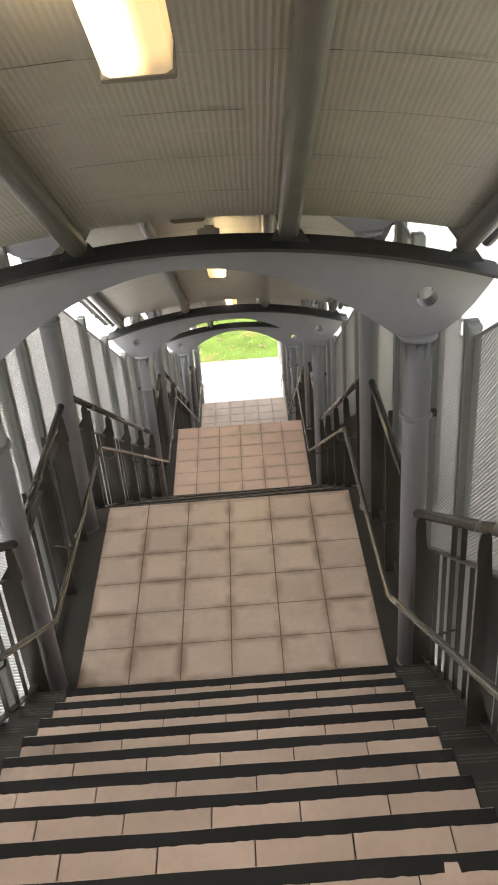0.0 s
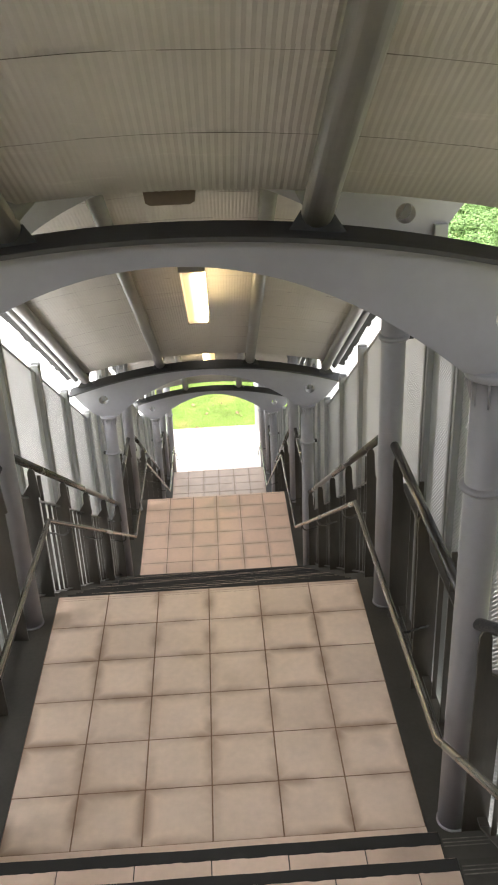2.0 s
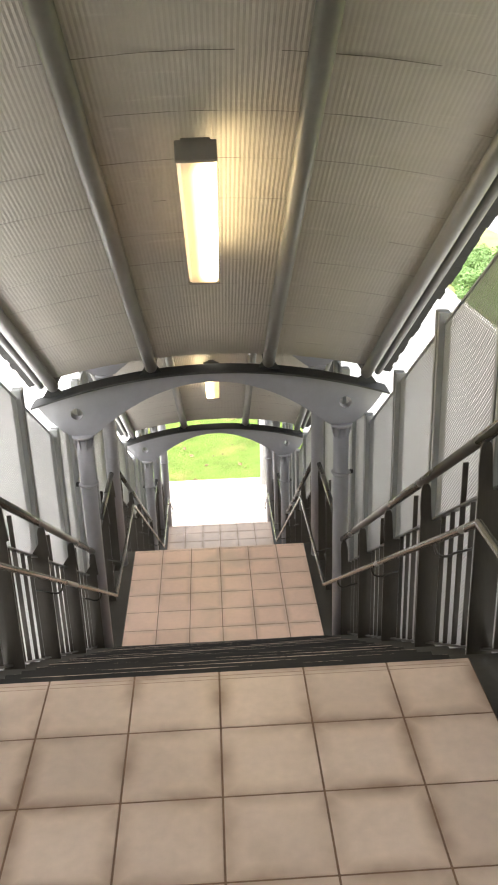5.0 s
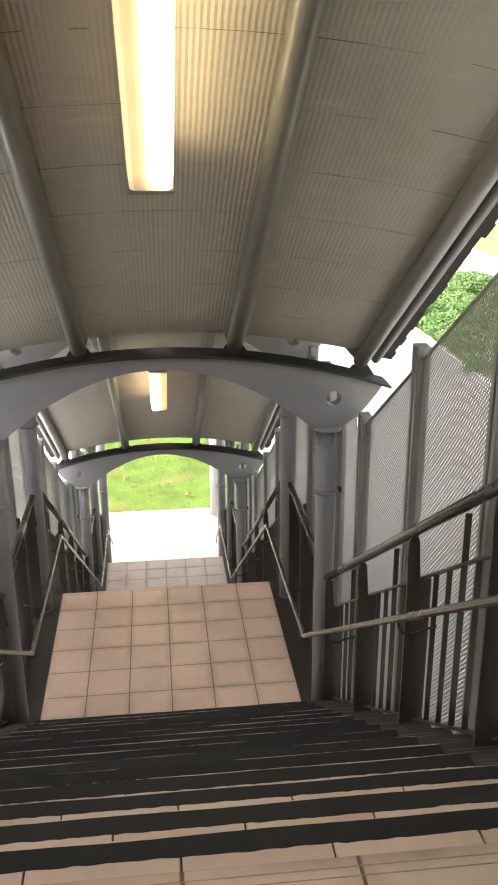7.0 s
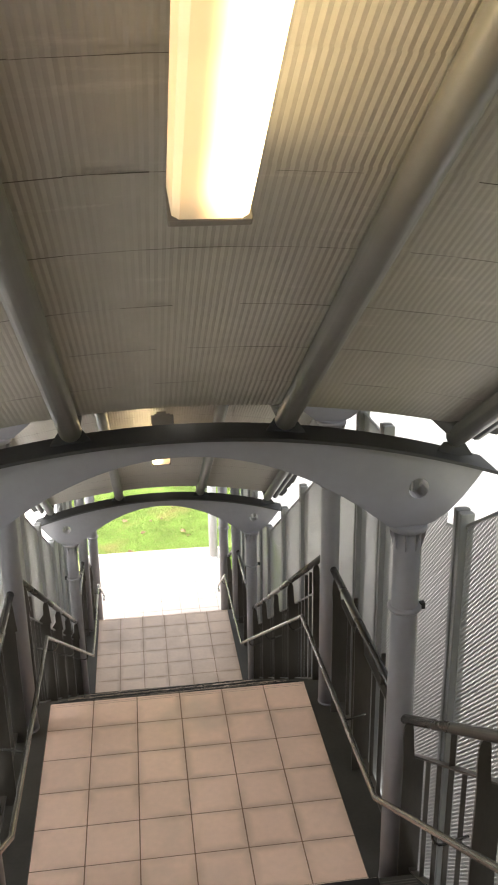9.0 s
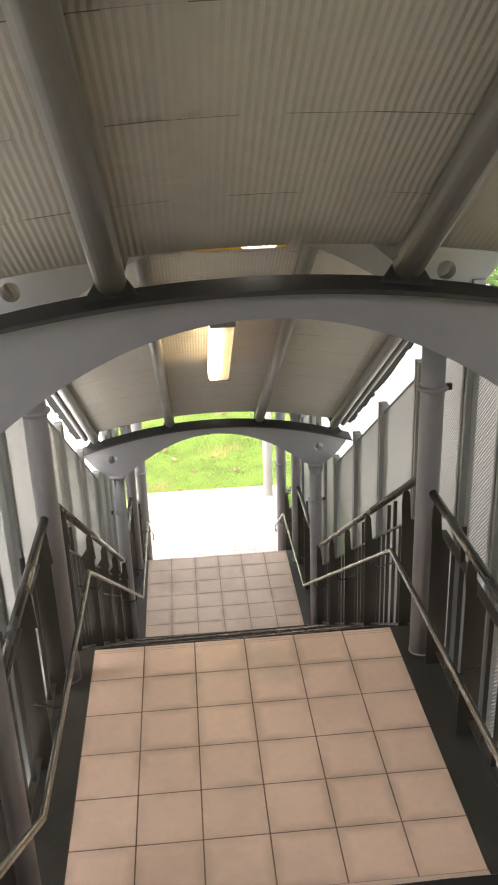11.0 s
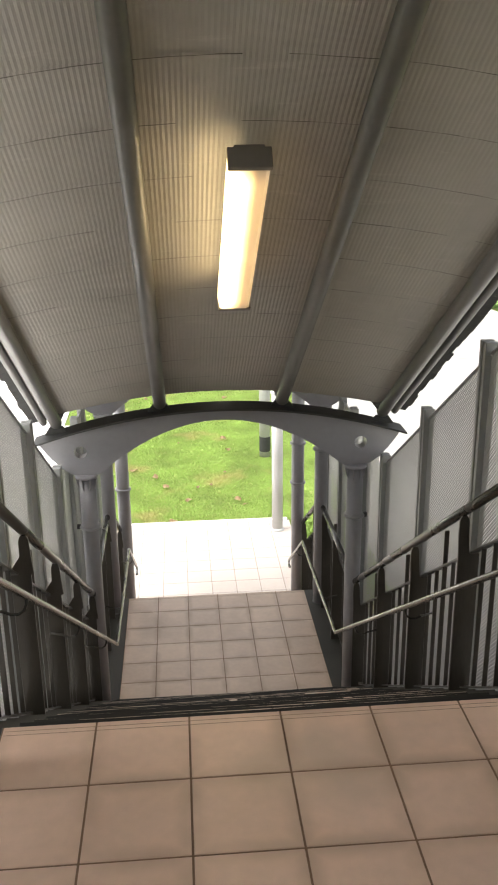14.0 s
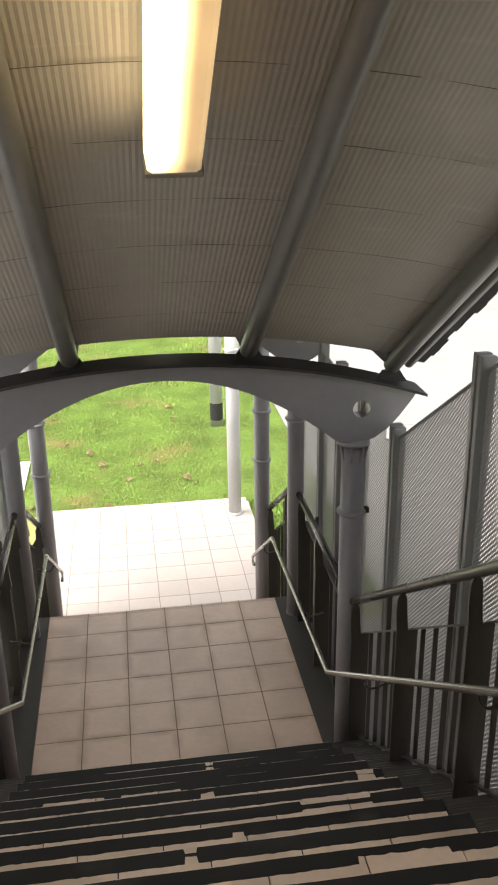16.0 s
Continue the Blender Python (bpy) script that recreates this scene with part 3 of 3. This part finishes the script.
def screen(side, yn, zl, y_from, y_to, mullions, bottom, top, group):
    """A run of perforated sheets between mullions. bottom and top give heights at a local y."""
    ob = thing("perforated_screen", side * 1.33, yn, zl, "grey perforated metal screen between painted steel mullions", "screen", group)
    for y in mullions:
        bm = bmesh.new()
        h0, h1 = bottom(y) - 0.1, top(y) + 0.09
        box(bm, -0.036, 0.036, y - 0.048, y - 0.009, h0, h1, 0.006)
        box(bm, -0.018, 0.018, y - 0.012, y + 0.012, h0, h1 - 0.01)
        box(bm, -0.036, 0.036, y + 0.009, y + 0.048, h0, h1, 0.006)
        part("mullion", bm, MULLION, ob)
    stops = [y_from] + list(mullions) + [y_to]
    for a, b in zip(stops, stops[1:]):
        a = a + (0.02 if a in mullions else 0.001)
        b = b - (0.02 if b in mullions else 0.001)
        if b - a < 0.08:
            continue
        bm = prism(bmesh.new(), [(a, bottom(a)), (b, bottom(b)), (b, top(b)), (a, top(a))], 'x', -0.0004, 0.0004)
        panel = part("panel", bm, MESH, ob)
        bm = prism(bmesh.new(), [(a, top(a) - 0.012), (b, top(b) - 0.012), (b, top(b) + 0.004), (a, top(a) + 0.004)], 'x', -0.008, 0.008)
        part("top_trim", bm, MULLION, panel)
    return ob


# ---- balustrades ----


def balustrade(side, yn, zl, y_from, y_to, plates, stiles, foot, rail, low, group):
    """Plates with a rounded finger carry the rail; thin stiles and short flat bars stand between them."""
    ob = thing("balustrade", side * 1.2, yn, zl, "dark metal balustrade of flat bars and plates under a round rail", "balustrade", group)
    drop = 0.24
    for y in plates:
        lo, hi = sorted((-side * 0.085, side * 0.03))
        a, b = sorted((-side * 0.088, -side * 0.036))
        mid, w, top_z = (a + b) / 2, (b - a) / 2, rail(y) - 0.02
        outline = [(lo, foot(y) - 0.02), (hi, foot(y) - 0.02), (hi, rail(y) - drop - 0.005), (b + 0.012, rail(y) - drop), (b + 0.004, rail(y) - drop * 0.6)]
        outline += [(mid + w * math.cos(q), top_z - 0.05 + 0.05 * math.sin(q)) for q in (math.pi * k / 10 for k in range(0, 11))]
        outline += [(a - 0.002, rail(y) - drop * 0.6), (lo, rail(y) - drop)]
        part("plate", prism(bmesh.new(), outline, 'y', y - 0.006, y + 0.006), BOARD, ob)
    for y in stiles:
        part("stile", box(bmesh.new(), -0.016, 0.012, y - 0.005, y + 0.005, foot(y) + low - 0.01, rail(y) - 0.015, 0.002), BOARD, ob)
    taken = sorted(list(plates) + list(stiles))
    stops = [y_from] + taken + [y_to]
    lo2, hi2 = sorted((-side * 0.014, side * 0.010))
    for p, q in zip(stops, stops[1:]):
        count = max(1, round((q - p) / 0.147))
        for i in range(1, count):
            yb = p + (q - p) * i / count
            part("bar", box(bmesh.new(), lo2, hi2, yb - 0.004, yb + 0.004, foot(yb) + low + 0.002, rail(yb) - drop - 0.008), BOARD, ob)
    for name, ref, off in (("top_bar", rail, -drop - 0.008), ("bottom_bar", foot, low - 0.01)):
        bm = bmesh.new()
        ends = sorted({y_from, y_to} | ({-TOE} if name == "bottom_bar" and y_from < -TOE < y_to else set()))
        for p, q in zip(ends, ends[1:]):
            prism(bm, [(p, ref(p) + off), (q, ref(q) + off), (q, ref(q) + off + 0.012), (p, ref(p) + off + 0.012)], 'x', -0.022, 0.02)
        part(name, bm, BOARD, ob)
    x = -side * 0.065
    tip = 0.03 if y_to > y_from + 0.3 else 0.0
    part("rail", tube(bmesh.new(), [(x, y_from - tip, rail(y_from - tip)), (x, (y_from + y_to) / 2, rail((y_from + y_to) / 2)), (x, y_to + tip, rail(y_to + tip))], 0.026, 16), RAILPAINT, ob, "round worn metal rail", smooth=True)
    return ob


PLATES = [(-0.12, -1.28, -2.15, -3.03, -3.92), (-0.14, -1.07, -2.0, -2.93, -3.86), (-0.14, -1.0, -1.87, -2.75, -3.9), (-0.2, -1.1)]
STILES = [(-0.6, -0.77, -1.72, -2.6, -3.48), (-0.6, -1.53, -2.48, -3.4), (-0.62, -1.5, -2.3, -3.21, -3.39), (-0.65,)]
RAIL_AT = (1.165, 1.09, 1.125, 1.12)

for k, (yn, zl, yu, zu, n) in enumerate(FLIGHTS):
    ri, tr = (zu - zl) / n, (yn - TOE - yu) / (n - 1)
    slope = ri / tr

    def foot(y, slope=slope):
        return max(0.0, -(y + TOE) * slope)

    span = yn - yu
    rise = zu - zl
    if k < 3:
        low, high = 0.0, -(span + 0.2)
        mull = [-0.21, -1.33, -2.39, -3.46]
    else:
        low, high = -0.1, -(span + 0.2)
        mull = [-0.75]

    def top(y):
        return 2.24 + 0.645 * max(0.0, -y - 0.1)

    def rail(y, start=RAIL_AT[k], slope=slope):
        return start - y * (slope + 0.006)

    for side in (-1, 1):
        screen(side, yn, zl, high, low, sorted(mull), lambda y, foot=foot: foot(y) - 0.2, top, "stair screens")
        balustrade(side, yn, zl, high + 0.03, low - 0.06, PLATES[k], STILES[k], foot, rail, 0.19, "stair balustrades")

for yn, zl in LANDINGS + [TOP]:
    for side in (-1, 1):
        screen(side, yn, zl, 0.0, DEPTH - 0.2, [0.5, 1.1, 1.68], lambda y: -0.2, lambda y: 2.32, "landing screens")
        balustrade(side, yn, zl, 0.14, 1.62, (0.2, 0.92, 1.56), (0.56, 1.24), lambda y: 0.0, lambda y: 1.15, 0.08, "landing balustrades")

# ---- lower handrails ----
for side in (-1, 1):
    pts = []
    for yn, zl in [TOP] + LANDINGS:
        pts += [(yn - 0.2, zl + 0.75), (yn + 1.86, zl + 0.66)]
    pts = pts[1:] + [(15.42, -5.86), (15.46, -5.90), (15.44, -5.94), (15.36, -5.93)]
    hand = thing("handrail", side * 0.95, 0, 0, "slim stainless steel handrail following stairs and landings", "handrail", "lower handrails")
    part("tube", tube(bmesh.new(), [(0, y, z) for y, z in pts], 0.016, 14), STEEL, hand, smooth=True)
    for (ya, za), (yb, zb) in zip(pts[:8], pts[1:8]):
        count = max(1, round(abs(yb - ya) / 1.4))
        for i in range(count):
            f = (i + 0.4) / count
            y, z = ya + f * (yb - ya), za + f * (zb - za)
            bend = [(0, y, z - 0.012), (side * 0.002, y, z - 0.04), (side * 0.012, y, z - 0.064), (side * 0.034, y, z - 0.08), (side * 0.065, y, z - 0.08), (side * 0.095, y, z - 0.066), (side * 0.165, y, z - 0.05)]
            part("bracket", tube(bmesh.new(), bend, 0.006, 8), RAILPAINT, hand, smooth=True)

# ---- lamps and signs ----


def ceiling_lamp(glow, length=1.48, capped=True, deep=1.0):
    ob = thing("ceiling_lamp", 0, 0, 0, "warm fluorescent ceiling lamp with a brown metal housing", "lamp", "ceiling lamps")
    h = length / 2
    part("housing", box(bmesh.new(), -0.066, 0.066, -h, h, -0.085, -0.055, 0.008), HOUSING, ob)
    bm = prism(bmesh.new(), [(x, z * deep if z < -0.1 else z) for x, z in ((-0.066, -0.07), (-0.091, -0.082), (-0.084, -0.15), (-0.068, -0.16), (0.068, -0.16), (0.084, -0.15), (0.091, -0.082), (0.066, -0.07))], 'y', -h + 0.03, h - 0.03)
    part("diffuser", bm, glow, ob, "glowing prismatic diffuser")
    for s in (-1, 1) if capped else ():
        lo, hi = sorted((s * h, s * (h - 0.028)))
        part("end_cap", box(bmesh.new(), -0.093, 0.093, lo, hi, -0.163, -0.066, 0.006), HOUSING, ob)
    for s in (-0.5, 0.5):
        part("mount", box(bmesh.new(), -0.04, 0.04, s * length * 0.6 - 0.03, s * length * 0.6 + 0.03, -0.067, 0.04), HOUSING, ob)
    return ob


def roof_at(y, y0, z0, y1, z1):
    return z0 + (y - y0) * (z1 - z0) / (y1 - y0)


lamp = ceiling_lamp(WARM)
lamps = [(-2.25, 0.0, ROOF_H, TOP[0] + 1.72, TOP[1] + ROOF_H), (3.79, 6.225, -2.872 + ROOF_H, 1.74, ROOF_H), (9.97, 12.37, -5.732 + ROOF_H, 7.985, -2.872 + ROOF_H)]
for k, (y, y0, z0, y1, z1) in enumerate(lamps):
    tilt = math.degrees(math.atan((z1 - z0) / (y1 - y0)))
    turned = 180 if k == 1 else 0
    m = pose((0.06, 0.0, 0.0)[k], y, roof_at(y, y0, z0, y1, z1) - 0.045, -tilt if turned else tilt, 0, turned)
    if k:
        copy_thing(lamp, m)
    else:
        lamp.matrix_world = m
for k, (yn, zl) in enumerate(LANDINGS):
    landing_lamp = ceiling_lamp(WHITE_GLOW if k else TAN, 1.2, False, 0.86)
    landing_lamp["label"] = "white fluorescent ceiling lamp under the landing canopy" if k else "unlit tan ceiling lamp under the landing canopy"
    landing_lamp.matrix_world = pose(0.02, yn + 0.8, zl + ROOF_H + (0.085 if k else 0.05))
    landing_lamp.scale = (0.82 if k else 1.0, 1.0, 1.0)

sign = thing("signboard", -0.02, LANDINGS[1][0] + 1.83, LANDINGS[1][1] + 2.60, "blank yellow signboard hung before an arch beam", "sign")
part("board", box(bmesh.new(), -0.335, 0.335, -0.012, 0.012, 0.0, 0.15, 0.003), YELLOW, sign)
for x in (-0.25, 0.25):
    part("hanger", box(bmesh.new(), x - 0.01, x + 0.01, -0.004, 0.004, 0.148, 0.25), DARKTONE, sign)

# ---- platform at the foot ----
plat = thing("pavement", 0, 15.66, GROUND, "pale beige tiled platform at the foot of the stairs", "pavement", kind="structure")
part("slab", box(bmesh.new(), -1.42, 1.30, 0.0, 2.80, -0.3, -0.013), CONCRETE, plat)
part("grout_bed", box(bmesh.new(), -1.41, 1.29, 0.0, 2.79, -0.013, -0.0025), PALEGROUT, plat)
for r in range(8):
    for c in range(8):
        shared("tile", PALE_MESH, plat, (-4 * T + (c + 0.5) * T, 0.05 + (r + 0.5) * T, 0.0))
part("edge_strip", box(bmesh.new(), -1.41, 1.29, 2.7, 2.79, -0.013, 0.002), PAVING, plat)

column = thing("column", 1.09, 17.98, GROUND, "slim white painted round column at the platform edge", "column")
part("shaft", lathe(bmesh.new(), [(0.085, 0.0), (0.085, 1.5), (0.085, 3.4)]), POLE, column, smooth=True)
part("foot_ring", lathe(bmesh.new(), [(0.10, 0.0), (0.10, 0.03), (0.088, 0.04)]), POLE, column)
part("collar", lathe(bmesh.new(), [(0.084, 2.20), (0.10, 2.21), (0.10, 2.23), (0.084, 2.24)]), POLE, column)
part("cap", lathe(bmesh.new(), [(0.085, 3.4), (0.13, 3.42), (0.13, 3.44)]), POLE, column)

# ---- pole on the lawn ----
pole = thing("street_pole", 1.26, 21.65, GROUND - 0.08, "pale grey round pole with a worn black band near its foot", "pole")
part("shaft", lathe(bmesh.new(), [(0.105, 0.0), (0.105, 2.5), (0.09, 5.5)]), POLE, pole, smooth=True)
part("band", lathe(bmesh.new(), [(0.104, 0.10), (0.108, 0.105), (0.108, 0.40), (0.104, 0.405)]), BLACK, pole, "torn black band")

# ---- paving, road and lawns beside the stairs ----
walk_right = thing("pavement", 6.5, 5.0, GROUND - 0.06, "wide pale concrete footpath beside the stairs", "footpath", kind="structure")
bm = box(bmesh.new(), -4.1, 4.1, -3.995, 3.995, -0.2, 0.0, 0.006)
slab_mesh = bpy.data.meshes.new("slab")
bm.to_mesh(slab_mesh)
bm.free()
slab_mesh.materials.append(PATHWAY)
for k in range(12):
    shared("slab", slab_mesh, walk_right, (0, -20 + 8 * k, 0))
part("kerb", box(bmesh.new(), 3.98 + 0.12, 4.3, -24, 72, -0.2, 0.10, 0.01), PAVING, walk_right)

# Paving reaches far past its visible part to bounce light in from the left.
walk_left = thing("pavement", -9.9, 3.0, GROUND - 0.06, "pale paving of narrow slabs with thin joints, extended unseen to bounce light", "footpath", kind="structure")
bm = box(bmesh.new(), -7.0, 7.0, -0.2, 0.19, -0.2, 0.0, 0.006)
strip_mesh = bpy.data.meshes.new("slab")
bm.to_mesh(strip_mesh)
bm.free()
strip_mesh.materials.append(PAVING)
for k in range(170):
    shared("slab", strip_mesh, walk_left, (0, -28 + 0.4 * k, 0))
part("joint_bed", box(bmesh.new(), -6.98, 6.98, -28.2, 40.0, -0.19, -0.012), ROAD, walk_left)

under = thing("pavement", 0, 6.0, GROUND - 0.06, "concrete apron under the stairs, its right half darker to bounce less light", "footpath", kind="structure")
part("slab", box(bmesh.new(), -2.88, -0.002, -26, 9.4, -0.2, 0.0), PAVING, under)
part("slab", box(bmesh.new(), -2.88, -2.06, 9.404, 18.0, -0.2, 0.0), PAVING, under)
part("slab", box(bmesh.new(), -2.056, -1.75, 9.404, 14.46, -0.2, 0.0), PAVING, under)
# right half of the apron darkened to dim the ceiling above it
part("slab", box(bmesh.new(), 0.002, 2.38, -26, 9.4, -0.2, 0.0), PATHWAY, under)

road = thing("road", 19.6, 10, GROUND - 0.06, "light grey asphalt road beyond the shrubs", "road", kind="structure")
part("carriageway", box(bmesh.new(), -1.6, 1.8, -60, 140, -0.1, 0.0), ROAD, road)
part("kerb", box(bmesh.new(), 1.81, 2.05, -60, 140, -0.1, 0.12, 0.01), PAVING, road)

# ---- grass ----


def lawn(name, x0, x1, y0, y1, count, size, seed):
    rnd = np.random.default_rng(seed)
    x, y = rnd.uniform(x0, x1, count), rnd.uniform(y0, y1, count)
    turn, lean = rnd.uniform(0, 6.28, count), rnd.uniform(0.1, 0.9, count)
    h, w = size * rnd.uniform(0.5, 1.3, count), 0.2 * size * rnd.uniform(0.7, 1.4, count)
    c, s = np.cos(turn), np.sin(turn)
    z = np.full(count, GROUND - 0.105)
    a = np.stack([x - w * s, y + w * c, z], 1)
    b = np.stack([x + w * s, y - w * c, z], 1)
    t = np.stack([x + h * lean * c, y + h * lean * s, z + h], 1)
    verts = np.stack([a, b, t], 1).reshape(-1, 3)
    mesh = bpy.data.meshes.new(name)
    mesh.from_pydata(verts.tolist(), [], np.arange(3 * count).reshape(-1, 3).tolist())
    mesh.materials.append(BLADE)
    return tagged(new(name, mesh), "short green grass with yellowed patches", "grass", kind="stuff")


lawn("grass", -1.75, 2.4, 18.47, 20.5, 100000, 0.030, 1)
lawn("grass", -2.05, 2.4, 20.5, 24.0, 190000, 0.030, 5)
lawn("grass", -2.9, 2.4, 24.0, 34.0, 280000, 0.036, 2)
lawn("grass", 1.32, 2.4, 15.7, 18.5, 14000, 0.085, 3)

# ---- fallen leaves ----
bm = bmesh.new()
rim = [(0.06 * (0.55 + 0.45 * abs(math.cos(2.5 * a))) * math.cos(a), 0.085 * (0.6 + 0.4 * abs(math.sin(3 * a))) * math.sin(a), 0.02 * math.sin(2 * a)) for a in (2 * math.pi * i / 22 for i in range(22))]
hub = bm.verts.new((0, 0, 0.012))
ring = [bm.verts.new(p) for p in rim]
for i in range(22):
    bm.faces.new((hub, ring[i], ring[(i + 1) % 22]))
leaf = part("dry_leaf", bm, DRYLEAF)
tagged(leaf, "curled brown fallen leaf lying on the grass", "leaf", "fallen leaves")
leaf.matrix_world = pose(0.57, 19.35, GROUND - 0.02, 8, -6, 30)
for x, y, turn in ((-0.64, 20.08, 70), (-0.86, 20.59, 15), (-0.52, 18.57, 110), (0.50, 22.68, 40), (0.55, 21.97, 160)):
    copy_thing(leaf, pose(x, y, GROUND - 0.03, 10, -8, turn))
rnd = random.Random(5)
for k in range(20):
    x, y = rnd.uniform(-1.6, 2.1), 18.6 + rnd.random() ** 1.4 * 11
    m = pose(x, y, GROUND - 0.055, rnd.uniform(-15, 15), rnd.uniform(-15, 15), rnd.uniform(0, 360))
    one = copy_thing(leaf, m)
    k = rnd.uniform(0.5, 1.0)
    one.scale = (k, k, k)

# ---- shrubs ----


def shrub(seed):
    r = random.Random(seed)
    ob = thing("shrub", 0, 0, 0, "dense green leafy shrub beside the footpath", "shrub", "roadside shrubs")
    bm = bmesh.new()
    for k in range(9):
        a = 6.28 * k / 9 + r.uniform(-0.3, 0.3)
        reach = r.uniform(0.4, 0.9)
        tube(bm, [(0.05 * math.cos(a), 0.05 * math.sin(a), -0.05), (0.5 * reach * math.cos(a), 0.5 * reach * math.sin(a), 0.5), (reach * math.cos(a), reach * math.sin(a), r.uniform(0.8, 1.1))], 0.018, 6)
    part("stems", bm, BARK, ob)
    verts, faces = [], []
    lumps = [(r.uniform(-0.9, 0.9), r.uniform(-0.9, 0.9), r.uniform(0.35, 0.95), r.uniform(0.3, 0.55)) for _ in range(16)]
    for k in range(3600):
        x, y, z, s = r.choice(lumps)
        d = Vector((r.gauss(0, 1), r.gauss(0, 1), r.gauss(0, 1))).normalized() * s * r.uniform(0.75, 1.08)
        c = Vector((x, y, z)) + d
        c.z = max(0.03, c.z)
        u = Vector((r.gauss(0, 1), r.gauss(0, 1), r.gauss(0, 0.6))).normalized()
        v = u.cross(d.normalized() + Vector((0.01, 0, 0))).normalized()
        n, w = r.uniform(0.06, 0.12), r.uniform(0.025, 0.05)
        o = len(verts)
        verts += [c - u * n, c + v * w, c + u * n, c - v * w]
        faces.append((o, o + 1, o + 2, o + 3))
    mesh = bpy.data.meshes.new("crown")
    mesh.from_pydata(verts, [], faces)
    mesh.materials.append(LEAF)
    crown = new("crown", mesh)
    crown.parent = ob
    return ob


bushes = [shrub(3), shrub(8)]
r = random.Random(12)
spots = [(11.9 + 2.1 * i + r.uniform(-0.4, 0.4), 24 + 2.3 * j + r.uniform(-0.5, 0.5)) for j in range(10) for i in range(3)]
for k, (x, y) in enumerate(spots):
    m = pose(x, y, GROUND - 0.1, 0, 0, r.uniform(0, 360))
    if k < 2:
        bushes[k].matrix_world = m
        bushes[k].scale = (1, 1, 0.7)
    else:
        s = r.uniform(0.75, 1.05)
        one = copy_thing(bushes[k % 2], m)
        one.scale = (s, s, s * r.uniform(0.55, 0.85))

# ---- shelter across the road ----
shelter = thing("shelter", 26.0, 52.8, GROUND - 0.1, "dark flat-roofed roadside shelter on slim posts", "shelter")
part("roof", box(bmesh.new(), -2.0, 2.0, -7, 7, 2.6, 3.9, 0.05), CAR, shelter)
for x in (-1.6, 1.6):
    for y in (-6, 0, 6):
        part("post", tube(bmesh.new(), [(x, y, 0), (x, y, 1.5), (x, y, 2.62)], 0.09, 10), CAR, shelter)
